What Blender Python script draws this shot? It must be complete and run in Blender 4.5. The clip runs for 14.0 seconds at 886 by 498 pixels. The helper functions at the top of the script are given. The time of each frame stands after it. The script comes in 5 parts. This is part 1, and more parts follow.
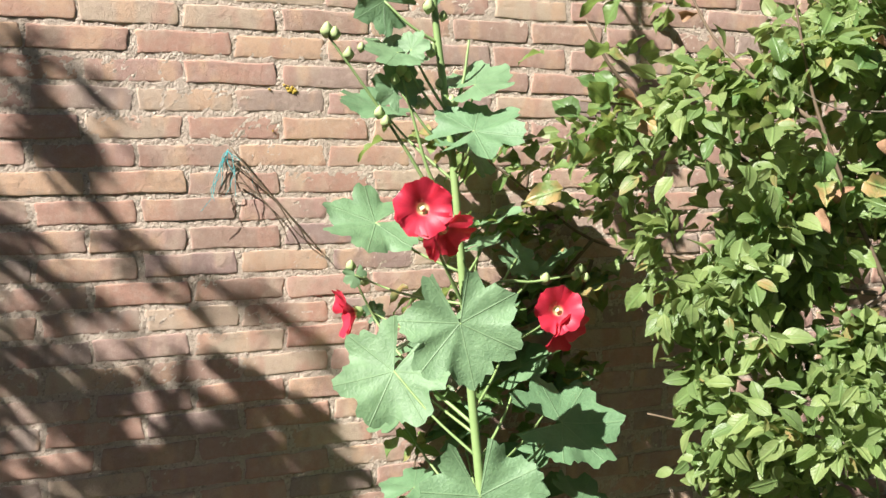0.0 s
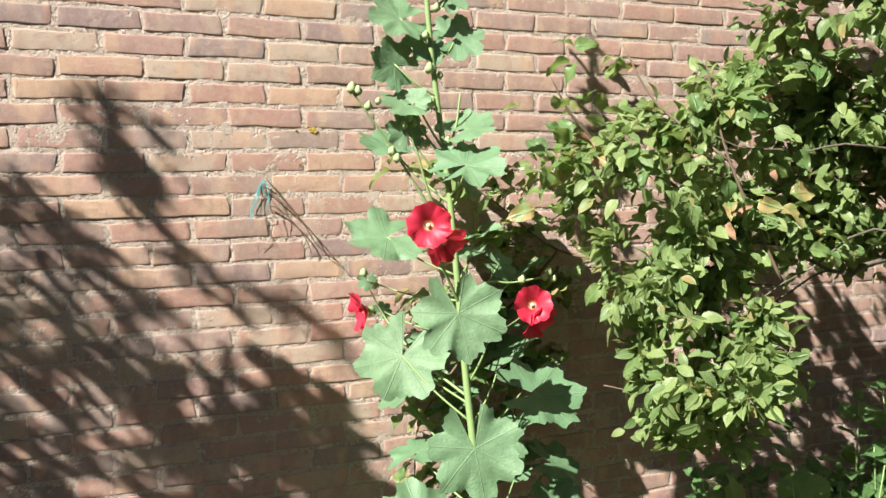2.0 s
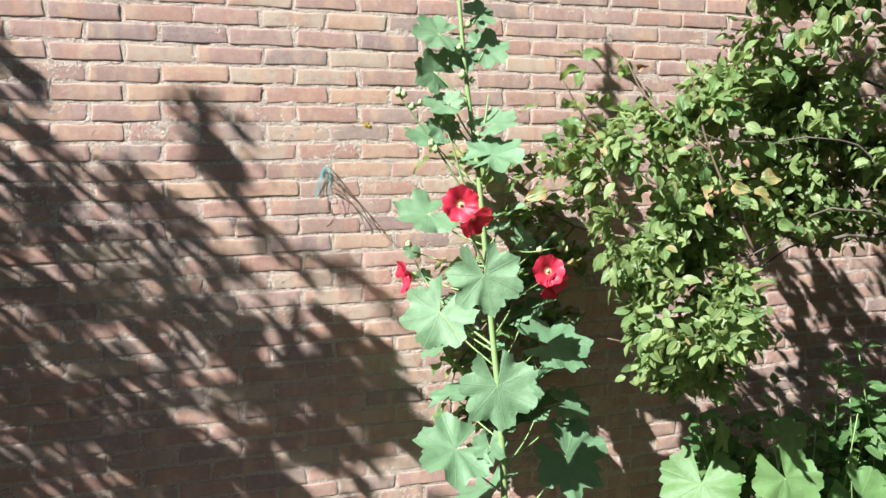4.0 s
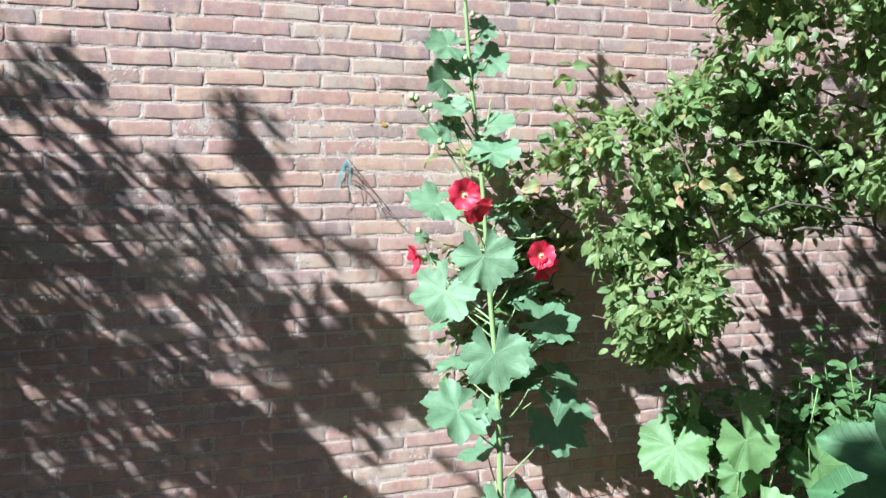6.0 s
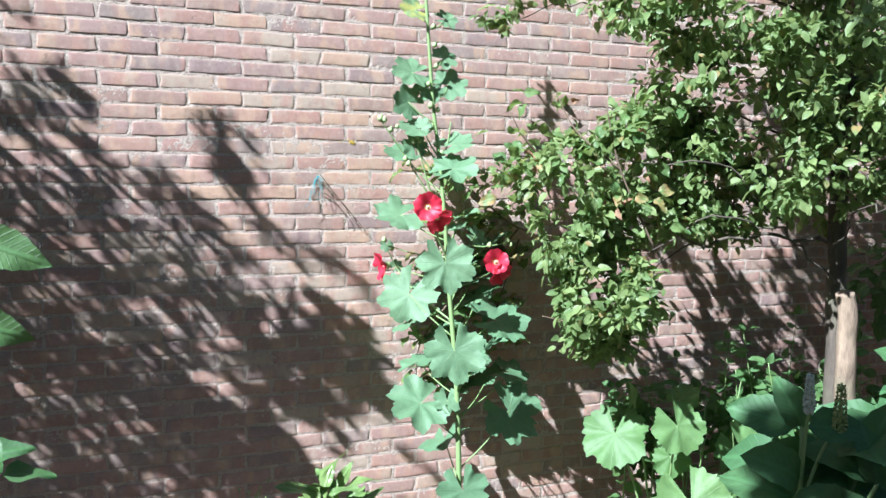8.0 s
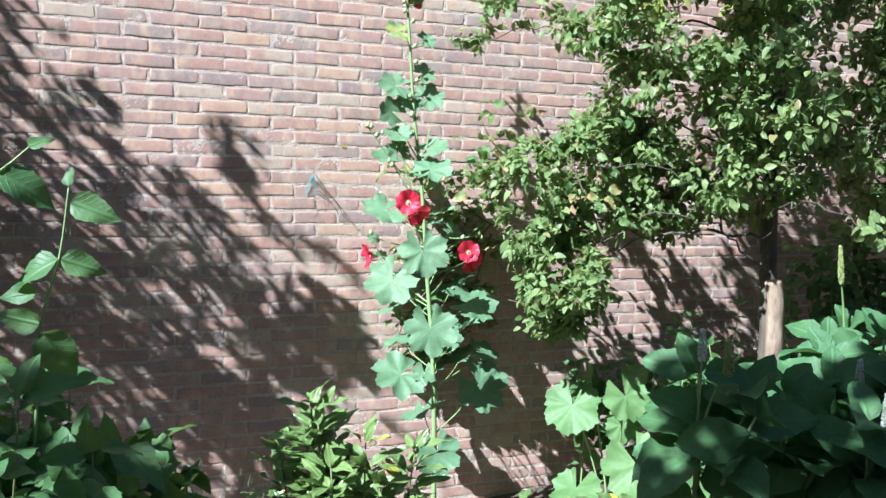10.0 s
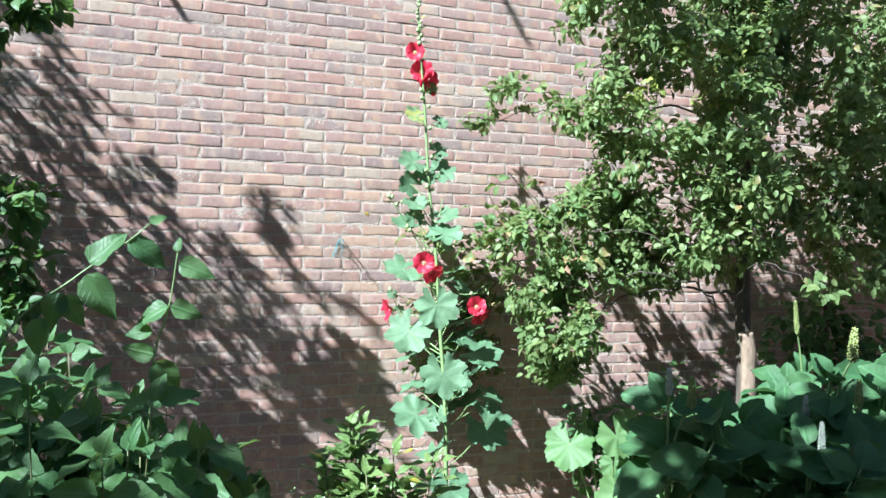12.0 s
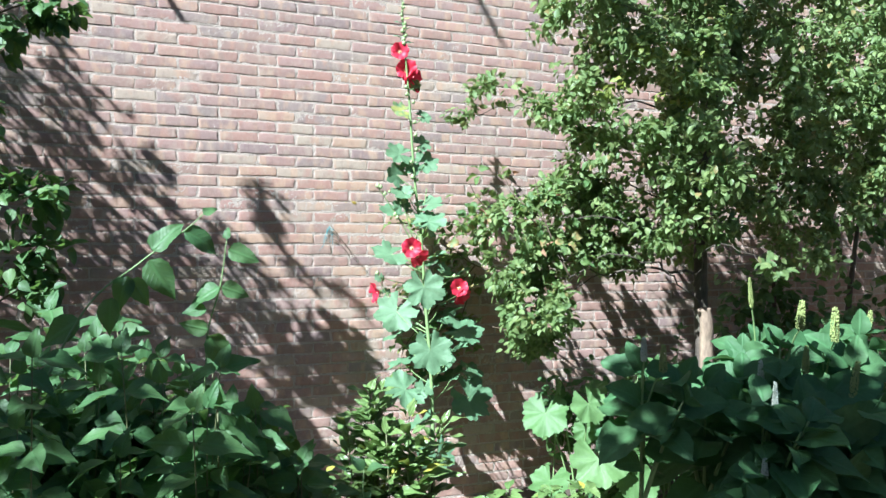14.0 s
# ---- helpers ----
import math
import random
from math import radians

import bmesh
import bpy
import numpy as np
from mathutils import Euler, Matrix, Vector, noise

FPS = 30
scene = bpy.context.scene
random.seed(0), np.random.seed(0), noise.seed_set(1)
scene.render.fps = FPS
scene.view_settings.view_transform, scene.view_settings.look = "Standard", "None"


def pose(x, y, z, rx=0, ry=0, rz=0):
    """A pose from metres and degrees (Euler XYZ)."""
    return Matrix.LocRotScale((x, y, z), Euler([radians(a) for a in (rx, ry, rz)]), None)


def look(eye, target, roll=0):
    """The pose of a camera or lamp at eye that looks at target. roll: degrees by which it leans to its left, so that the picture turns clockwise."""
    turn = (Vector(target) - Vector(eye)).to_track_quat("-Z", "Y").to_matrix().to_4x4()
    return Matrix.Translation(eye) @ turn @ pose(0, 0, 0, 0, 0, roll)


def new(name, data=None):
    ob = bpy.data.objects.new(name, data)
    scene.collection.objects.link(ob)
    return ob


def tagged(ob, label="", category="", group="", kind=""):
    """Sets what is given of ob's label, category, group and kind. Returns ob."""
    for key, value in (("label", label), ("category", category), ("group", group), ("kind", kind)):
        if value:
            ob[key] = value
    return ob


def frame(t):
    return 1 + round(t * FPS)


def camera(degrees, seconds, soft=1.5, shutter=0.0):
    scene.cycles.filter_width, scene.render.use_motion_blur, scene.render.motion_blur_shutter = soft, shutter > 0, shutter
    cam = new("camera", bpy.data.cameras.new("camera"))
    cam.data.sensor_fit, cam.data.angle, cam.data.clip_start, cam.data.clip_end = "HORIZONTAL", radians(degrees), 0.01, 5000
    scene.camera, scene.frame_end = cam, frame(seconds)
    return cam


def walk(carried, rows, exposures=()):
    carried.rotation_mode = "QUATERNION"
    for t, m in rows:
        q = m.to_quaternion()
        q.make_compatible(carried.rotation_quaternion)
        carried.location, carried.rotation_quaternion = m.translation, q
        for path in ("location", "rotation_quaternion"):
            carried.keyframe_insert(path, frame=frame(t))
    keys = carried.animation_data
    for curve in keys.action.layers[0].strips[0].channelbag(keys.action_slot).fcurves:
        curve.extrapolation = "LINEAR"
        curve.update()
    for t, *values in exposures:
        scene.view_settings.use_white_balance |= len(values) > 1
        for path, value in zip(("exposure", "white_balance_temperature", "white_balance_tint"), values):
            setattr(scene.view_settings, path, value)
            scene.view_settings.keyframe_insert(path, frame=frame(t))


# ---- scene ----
cam = camera(55.2, 14.0)
PATH = [
    (0, (-0.335, -2.019, 1.539), (0.349, -0.149, 1.342), -0.2),
    (0.5, (-0.354, -2.133, 1.553), (0.278, -0.244, 1.369), 0.2),
    (1, (-0.405, -2.228, 1.562), (0.232, -0.341, 1.386), 0.5),
    (1.5, (-0.503, -2.333, 1.553), (0.206, -0.471, 1.381), 0.2),
    (2, (-0.576, -2.425, 1.558), (0.186, -0.582, 1.405), -0.7),
    (2.5, (-0.604, -2.535, 1.567), (0.153, -0.689, 1.418), -1.0),
    (3, (-0.659, -2.673, 1.573), (0.061, -0.815, 1.401), -0.7),
    (3.2, (-0.664, -2.717, 1.569), (0.035, -0.852, 1.388), -0.7),
    (5.5, (-0.787, -3.161, 1.568), (-0.167, -1.27, 1.373), -0.4),
    (6, (-0.799, -3.242, 1.553), (-0.176, -1.351, 1.36), 0.1),
    (6.5, (-0.823, -3.295, 1.55), (-0.16, -1.422, 1.323), -0.0),
    (7, (-0.886, -3.372, 1.56), (-0.175, -1.517, 1.33), -0.0),
    (7.5, (-0.933, -3.451, 1.553), (-0.209, -1.596, 1.365), 0.2),
    (8, (-0.966, -3.518, 1.56), (-0.223, -1.668, 1.398), 0.5),
    (10.5, (-1.155, -4.111, 1.499), (-0.396, -2.264, 1.387), 1.2),
    (11, (-1.248, -4.206, 1.507), (-0.456, -2.371, 1.441), 1.1),
    (11.5, (-1.26, -4.329, 1.506), (-0.489, -2.483, 1.481), 1.2),
    (12, (-1.282, -4.488, 1.519), (-0.551, -2.626, 1.524), 1.1),
    (12.5, (-1.321, -4.564, 1.514), (-0.581, -2.706, 1.51), 1.1),
    (13, (-1.414, -4.601, 1.517), (-0.641, -2.756, 1.496), 0.5),
    (13.5, (-1.523, -4.661, 1.514), (-0.696, -2.841, 1.483), 0.1),
    (14, (-1.581, -4.729, 1.514), (-0.743, -2.914, 1.488), 0.5),
]
# seconds, stops, kelvin, tint
EXPOSURES = [(0.0, 1.50, 6500, 9), (3.2, 1.56, 6300, 9), (5.3, 1.66, 5300, 8), (8.2, 1.67, 5250, 8), (14.0, 1.74, 5180, 3)]
walk(cam, [(t, look(eye, target, roll)) for t, eye, target, roll in PATH], EXPOSURES)

# ---- light ----
SUN_SIDE, SUN_IN = 0.95, 0.46  # sideways and towards the wall for each metre down
SUN_WAY = Vector((SUN_SIDE, SUN_IN, -1.0)).normalized()
world = bpy.data.worlds.new("sky")
scene.world = world
world.use_nodes = True
sky = world.node_tree.nodes.new("ShaderNodeTexSky")
sky.sky_type, sky.sun_disc = "NISHITA", False
sky.sun_elevation = math.asin(-SUN_WAY.z)
sky.sun_rotation = math.atan2(-SUN_WAY.x, -SUN_WAY.y)
world.node_tree.links.new(sky.outputs["Color"], world.node_tree.nodes["Background"].inputs["Color"])
world.node_tree.nodes["Background"].inputs["Strength"].default_value = 0.028
sun = new("sun", bpy.data.lights.new("sun", "SUN"))
sun.data.energy, sun.data.angle, sun.data.color = 5.0, radians(0.5), (1.0, 0.95, 0.88)
sun.matrix_world = Matrix.Translation((-3, -6, 6)) @ SUN_WAY.to_track_quat("-Z", "Y").to_matrix().to_4x4()


# ---- materials ----
def nodes_of(name):
    m = bpy.data.materials.new(name)
    m.use_nodes = True
    nt = m.node_tree
    return m, nt, nt.nodes["Principled BSDF"]


def node(nt, kind, **values):
    n = nt.nodes.new(kind)
    for key, v in values.items():
        if key in n.inputs:
            n.inputs[key].default_value = v
    return n


def math_node(nt, op, a, b=0.0):
    n = nt.nodes.new("ShaderNodeMath")
    n.operation = op
    for k, v in enumerate((a, b)):
        if isinstance(v, (int, float)):
            n.inputs[k].default_value = v
        else:
            nt.links.new(v, n.inputs[k])
    return n.outputs[0]


def mix(nt, fac, a, b, blend="MIX"):
    n = nt.nodes.new("ShaderNodeMix")
    n.data_type, n.blend_type = "RGBA", blend
    for k, v in ((0, fac), (6, a), (7, b)):
        if isinstance(v, (int, float)):
            n.inputs[k].default_value = v
        elif isinstance(v, tuple):
            n.inputs[k].default_value = (*v, 1)
        else:
            nt.links.new(v, n.inputs[k])
    return n.outputs[2]


def ramp(nt, fac, stops):
    n = nt.nodes.new("ShaderNodeValToRGB")
    els = n.color_ramp.elements
    while len(els) < len(stops):
        els.new(0.5)
    for e, (at, c) in zip(els, stops):
        e.position, e.color = at, (*c, 1) if isinstance(c, tuple) else (c, c, c, 1)
    nt.links.new(fac, n.inputs["Fac"])
    return n.outputs["Color"]


def noise_of(nt, scale, detail=4, rough=0.6, vector=None):
    n = node(nt, "ShaderNodeTexNoise", Scale=scale, Detail=detail, Roughness=rough)
    if vector is not None:
        nt.links.new(vector, n.inputs["Vector"])
    return n.outputs["Fac"]


def place_of(nt):
    return nt.nodes.new("ShaderNodeNewGeometry").outputs["Position"]


def bump(nt, bsdf, height, strength, distance):
    n = node(nt, "ShaderNodeBump", Strength=strength, Distance=distance)
    nt.links.new(height, n.inputs["Height"])
    nt.links.new(n.outputs["Normal"], bsdf.inputs["Normal"])
    return n


def chance(nt, single):
    """A random number for each object, or for each loose piece of a joined mesh."""
    if single:
        return nt.nodes.new("ShaderNodeObjectInfo").outputs["Random"]
    return nt.nodes.new("ShaderNodeNewGeometry").outputs["Random Per Island"]


BRICK_TONES = {
    "brown": (0.378, 0.256, 0.208),
    "red": (0.452, 0.262, 0.206),
    "orange": (0.56, 0.375, 0.26),
    "tan": (0.50, 0.395, 0.305),
    "grey": (0.35, 0.275, 0.24),
    "rose": (0.435, 0.275, 0.237),
    "plum": (0.325, 0.232, 0.215),
    "salmon": (0.50, 0.313, 0.252),
}


def brick_material(name, single, tone=None):
    m, nt, b = nodes_of(name)
    at = place_of(nt)
    t = BRICK_TONES
    if tone:
        base = mix(nt, chance(nt, single), t[tone], t["brown"])
        base = mix(nt, 0.6, base, t[tone])
    else:
        base = ramp(nt, chance(nt, single), [(0.0, t["brown"]), (0.22, t["rose"]), (0.4, t["grey"]), (0.52, t["plum"]), (0.64, t["salmon"]), (0.76, t["brown"]), (0.86, t["red"]), (0.95, t["tan"])])
    # blushes of firing colour that differ from brick to brick, darker flash, lime film and speckle
    apart = nt.nodes.new("ShaderNodeCombineXYZ")
    nt.links.new(math_node(nt, "MULTIPLY", chance(nt, single), 61.0), apart.inputs["X"])
    nt.links.new(math_node(nt, "MULTIPLY", chance(nt, single), 37.0), apart.inputs["Z"])
    own = mix(nt, 1.0, at, apart.outputs[0], "ADD")
    along = node(nt, "ShaderNodeMapping")
    along.inputs["Scale"].default_value = (1, 0.3, 0.45)
    nt.links.new(own, along.inputs["Vector"])
    band = noise_of(nt, 13, 2, 0.5, along.outputs[0])
    base = mix(nt, ramp(nt, band, [(0.53, 0.0), (0.64, 0.75)]), base, t["orange"])
    band = noise_of(nt, 10, 2, 0.5, mix(nt, 1.0, along.outputs[0], (3.1, 7.7, 1.3), "ADD"))
    base = mix(nt, ramp(nt, band, [(0.54, 0.0), (0.63, 0.7)]), base, t["red"])
    band = noise_of(nt, 12, 3, 0.55, mix(nt, 1.0, along.outputs[0], (9.1, 2.2, 5.3), "ADD"))
    base = mix(nt, ramp(nt, band, [(0.55, 0.0), (0.68, 0.6)]), base, t["tan"])
    flash = noise_of(nt, 24, 5, 0.7, own)
    base = mix(nt, ramp(nt, flash, [(0.52, 0.0), (0.72, 0.5)]), base, (0.24, 0.17, 0.145))
    lime = noise_of(nt, 55, 6, 0.75, at)
    base = mix(nt, ramp(nt, lime, [(0.48, 0.0), (0.72, 0.5)]), base, (0.55, 0.45, 0.37))
    speck = noise_of(nt, 420, 3, 0.7, at)
    base = mix(nt, ramp(nt, speck, [(0.3, 0.3), (0.5, 0.0)]), base, (0.17, 0.12, 0.10))
    nt.links.new(base, b.inputs["Base Color"])
    b.inputs["Roughness"].default_value = 0.9
    b.inputs["Specular IOR Level"].default_value = 0.2
    high = mix(nt, 0.35, noise_of(nt, 60, 7, 0.72, at), speck)
    bump(nt, b, high, 0.75, 0.006)
    return m


def mortar_material():
    m, nt, b = nodes_of("lime_mortar")
    at = place_of(nt)
    base = mix(nt, noise_of(nt, 14, 5, 0.6, at), (0.49, 0.395, 0.325), (0.60, 0.50, 0.42))
    pebble = node(nt, "ShaderNodeTexVoronoi", Scale=190.0)
    nt.links.new(mix(nt, 0.02, at, noise_of(nt, 150, 3, 0.7, at), "ADD"), pebble.inputs["Vector"])
    tone = nt.nodes.new("ShaderNodeSeparateColor")
    nt.links.new(pebble.outputs["Color"], tone.inputs["Color"])
    base = mix(nt, ramp(nt, tone.outputs[0], [(0.0, 0.75), (0.28, 0.0)]), base, (0.24, 0.185, 0.145))
    base = mix(nt, ramp(nt, tone.outputs[1], [(0.75, 0.0), (0.95, 0.7)]), base, (0.68, 0.61, 0.52))
    grain = ramp(nt, pebble.outputs["Distance"], [(0.15, 1.0), (0.75, 0.0)])
    nt.links.new(base, b.inputs["Base Color"])
    b.inputs["Roughness"].default_value = 0.95
    b.inputs["Specular IOR Level"].default_value = 0.15
    bump(nt, b, mix(nt, 0.5, noise_of(nt, 90, 5, 0.75, at), grain), 0.8, 0.007)
    return m


def foliage(name, one, two, single, glow=(0.25, 0.45, 0.08), through_part=0.3, rough=0.42, spots=(0.30, 0.20, 0.06), spot_part=0.0, veins=None, vein_colour=None, spec=0.45):
    """A leaf surface: two greens by chance, blotches, fine relief, light coming through, and the veins of a palmate or a feathered blade."""
    m, nt, b = nodes_of(name)
    at = place_of(nt)
    r = chance(nt, single)
    base = mix(nt, r, one, two)
    base = mix(nt, ramp(nt, noise_of(nt, 38, 4, 0.6, at), [(0.35, 0.0), (0.75, 0.55)]), base, tuple(c * 0.62 for c in one))
    if spot_part:
        old = math_node(nt, "GREATER_THAN", math_node(nt, "FRACT", math_node(nt, "MULTIPLY", r, 17.3)), 1 - spot_part)
        blot = math_node(nt, "MULTIPLY", old, ramp(nt, noise_of(nt, 30, 3, 0.6, at), [(0.35, 0.0), (0.6, 1.0)]))
        base = mix(nt, blot, base, spots)
    relief = noise_of(nt, 170, 3, 0.6, at)
    if veins:
        uv = nt.nodes.new("ShaderNodeUVMap")
        sep = nt.nodes.new("ShaderNodeSeparateXYZ")
        nt.links.new(uv.outputs["UV"], sep.inputs["Vector"])
        x, y = sep.outputs["X"], sep.outputs["Y"]
        if veins == "palmate":
            angle = math_node(nt, "ARCTAN2", x, y)
            radius = math_node(nt, "POWER", math_node(nt, "ADD", math_node(nt, "MULTIPLY", x, x), math_node(nt, "MULTIPLY", y, y)), 0.5)
            step = math_node(nt, "ABSOLUTE", math_node(nt, "SINE", math_node(nt, "MULTIPLY", angle, math.pi / 0.92)))
            wide = math_node(nt, "MULTIPLY", step, radius)
            net = node(nt, "ShaderNodeTexVoronoi", Scale=9.0, Randomness=1.0)
            net.feature = "DISTANCE_TO_EDGE"
            nt.links.new(uv.outputs["UV"], net.inputs["Vector"])
            fine = math_node(nt, "MULTIPLY", net.outputs["Distance"], 2.2)
        else:
            wide = math_node(nt, "ABSOLUTE", x)
            fine = math_node(nt, "ABSOLUTE", math_node(nt, "SINE", math_node(nt, "MULTIPLY", math_node(nt, "SUBTRACT", y, math_node(nt, "MULTIPLY", wide, 0.9)), 26.0)))
        main = ramp(nt, wide, [(0.012, 1.0), (0.05, 0.0)])
        side = ramp(nt, fine, [(0.05, 0.22 if veins == "palmate" else 0.5), (0.28, 0.0)])
        vein = mix(nt, 1.0, main, side, "LIGHTEN")
        base = mix(nt, math_node(nt, "MULTIPLY", vein, 0.2 if veins == "palmate" else 0.32), base, vein_colour or tuple(min(1, c * 1.9) for c in one))
        relief = mix(nt, 0.4 if veins == "palmate" else 0.65, relief, vein)
    nt.links.new(base, b.inputs["Base Color"])
    b.inputs["Roughness"].default_value = rough
    b.inputs["Specular IOR Level"].default_value = spec
    bump(nt, b, relief, 0.6, 0.004)
    lit = nt.nodes.new("ShaderNodeBsdfTranslucent")
    nt.links.new(mix(nt, 0.6, base, glow), lit.inputs["Color"])
    both = nt.nodes.new("ShaderNodeMixShader")
    both.inputs[0].default_value = through_part
    nt.links.new(b.outputs[0], both.inputs[1])
    nt.links.new(lit.outputs[0], both.inputs[2])
    nt.links.new(both.outputs[0], nt.nodes["Material Output"].inputs["Surface"])
    return m


def bark_material(name, one, two, scale=30.0):
    m, nt, b = nodes_of(name)
    at = place_of(nt)
    stretch = node(nt, "ShaderNodeMapping")
    stretch.inputs["Scale"].default_value = (1, 1, 0.25)
    nt.links.new(at, stretch.inputs["Vector"])
    rough = noise_of(nt, scale, 6, 0.7, stretch.outputs[0])
    base = mix(nt, ramp(nt, rough, [(0.3, 0.0), (0.7, 1.0)]), one, two)
    base = mix(nt, ramp(nt, noise_of(nt, 7, 3, 0.5, at), [(0.5, 0.0), (0.75, 0.5)]), base, (0.16, 0.17, 0.10))
    nt.links.new(base, b.inputs["Base Color"])
    b.inputs["Roughness"].default_value = 0.85
    bump(nt, b, rough, 0.8, 0.01)
    return m


def petal_material():
    m, nt, b = nodes_of("crimson_petal")
    uv = nt.nodes.new("ShaderNodeUVMap")
    sep = nt.nodes.new("ShaderNodeSeparateXYZ")
    nt.links.new(uv.outputs["UV"], sep.inputs["Vector"])
    streak = node(nt, "ShaderNodeMapping")
    streak.inputs["Scale"].default_value = (14, 0.8, 1)
    nt.links.new(uv.outputs["UV"], streak.inputs["Vector"])
    lines = noise_of(nt, 3.0, 3, 0.6, streak.outputs[0])
    base = mix(nt, lines, (0.58, 0.02, 0.05), (0.72, 0.05, 0.10))
    base = mix(nt, ramp(nt, sep.outputs["Y"], [(0.08, 1.0), (0.18, 0.0)]), base, (0.66, 0.56, 0.30))
    base = mix(nt, ramp(nt, sep.outputs["Y"], [(0.16, 0.0), (0.26, 0.5), (0.45, 0.0)]), base, (0.26, 0.005, 0.015))
    nt.links.new(base, b.inputs["Base Color"])
    b.inputs["Roughness"].default_value = 0.5
    bump(nt, b, lines, 0.3, 0.001)
    lit = nt.nodes.new("ShaderNodeBsdfTranslucent")
    nt.links.new(base, lit.inputs["Color"])
    both = nt.nodes.new("ShaderNodeMixShader")
    both.inputs[0].default_value = 0.35
    nt.links.new(b.outputs[0], both.inputs[1])
    nt.links.new(lit.outputs[0], both.inputs[2])
    nt.links.new(both.outputs[0], nt.nodes["Material Output"].inputs["Surface"])
    return m


def plain_material(name, one, two, scale, rough, relief=0.3):
    m, nt, b = nodes_of(name)
    at = place_of(nt)
    n = noise_of(nt, scale, 5, 0.65, at)
    nt.links.new(mix(nt, n, one, two), b.inputs["Base Color"])
    b.inputs["Roughness"].default_value = rough
    bump(nt, b, n, relief, 0.003)
    return m


MORTAR = mortar_material()
BRICK_SINGLE = brick_material("brick_single", True)
BRICK_JOINED = brick_material("brick_joined", False)
BRICK_TONED = {tone: brick_material("brick_" + tone, True, tone) for tone in BRICK_TONES}
HOLLY_LEAF = foliage("hollyhock_leaf", (0.12, 0.225, 0.115), (0.16, 0.265, 0.138), True, glow=(0.18, 0.34, 0.10), through_part=0.2, rough=0.55, veins="palmate", vein_colour=(0.30, 0.40, 0.22), spots=(0.36, 0.36, 0.10), spot_part=0.05)
MALLOW_LEAF = foliage("mallow_leaf", (0.12, 0.225, 0.075), (0.155, 0.26, 0.09), True, glow=(0.28, 0.5, 0.08), through_part=0.3, rough=0.5, veins="palmate", vein_colour=(0.27, 0.41, 0.17))
STALK_GREEN = plain_material("green_stalk", (0.17, 0.27, 0.09), (0.26, 0.36, 0.15), 40, 0.5)
STALK_DARK = plain_material("reddish_green_stalk", (0.10, 0.13, 0.05), (0.17, 0.16, 0.07), 40, 0.55)
BUD_GREEN = plain_material("pale_green_bud", (0.28, 0.38, 0.14), (0.40, 0.48, 0.24), 90, 0.6)
PETAL = petal_material()
STAMEN = plain_material("cream_stamen", (0.75, 0.62, 0.30), (0.85, 0.78, 0.55), 300, 0.7, 0.8)
FRUIT_LEAF = foliage("fruit_leaf_joined", (0.135, 0.215, 0.075), (0.30, 0.375, 0.14), False, glow=(0.40, 0.50, 0.16), through_part=0.42, rough=0.42, veins="feather", spots=(0.34, 0.24, 0.10), spot_part=0.05)
FRUIT_LEAF_ONE = foliage("fruit_leaf", (0.098, 0.182, 0.06), (0.225, 0.308, 0.1), True, glow=(0.36, 0.48, 0.11), through_part=0.38, rough=0.40, veins="feather", spots=(0.40, 0.27, 0.12), spot_part=0.12)
FRUIT_YOUNG = foliage("young_fruit_leaf", (0.24, 0.31, 0.07), (0.36, 0.40, 0.10), False, glow=(0.50, 0.55, 0.10), through_part=0.35, rough=0.42, veins="feather")
SHADE_LEAF = foliage("shade_leaf", (0.05, 0.10, 0.025), (0.09, 0.16, 0.035), False, veins="feather")
BUSH_LEAF = foliage("bush_leaf", (0.065, 0.145, 0.052), (0.115, 0.21, 0.07), True, glow=(0.30, 0.48, 0.10), through_part=0.32, rough=0.52, veins="feather")
BUSH_LEAF_JOINED = foliage("bush_leaf_joined", (0.055, 0.12, 0.04), (0.12, 0.20, 0.06), False, glow=(0.28, 0.48, 0.08), through_part=0.25, rough=0.5, veins="feather")
POKE_LEAF = foliage("pokeweed_leaf", (0.055, 0.13, 0.05), (0.09, 0.175, 0.068), True, glow=(0.25, 0.48, 0.12), through_part=0.2, rough=0.58, veins="feather", spec=0.3)
SHRUB_LEAF = foliage("shrub_leaf", (0.12, 0.195, 0.06), (0.20, 0.28, 0.09), True, glow=(0.30, 0.45, 0.08), through_part=0.22, rough=0.3, veins="feather", spots=(0.45, 0.40, 0.05), spot_part=0.06)
WITHERED = foliage("withered_leaf", (0.27, 0.15, 0.085), (0.42, 0.26, 0.16), True, glow=(0.35, 0.18, 0.06), through_part=0.2, rough=0.8)
SPIKE_WHITE = plain_material("white_flower_spike", (0.40, 0.46, 0.36), (0.62, 0.64, 0.55), 200, 0.7, 0.5)
SPIKE_GREEN = plain_material("green_berry_spike", (0.22, 0.30, 0.08), (0.40, 0.43, 0.16), 160, 0.5, 0.4)
BARK = bark_material("grey_brown_bark", (0.055, 0.044, 0.034), (0.14, 0.112, 0.085))
BARE_WOOD = bark_material("sawn_pale_wood", (0.12, 0.085, 0.06), (0.36, 0.27, 0.185), 38)
TWIG = plain_material("twig_bark", (0.10, 0.07, 0.045), (0.18, 0.13, 0.085), 60, 0.8)
SOIL = plain_material("dark_garden_soil", (0.045, 0.034, 0.024), (0.11, 0.085, 0.06), 12, 0.95, 0.9)
TEAL = plain_material("teal_twine", (0.02, 0.24, 0.27), (0.05, 0.36, 0.38), 80, 0.7)
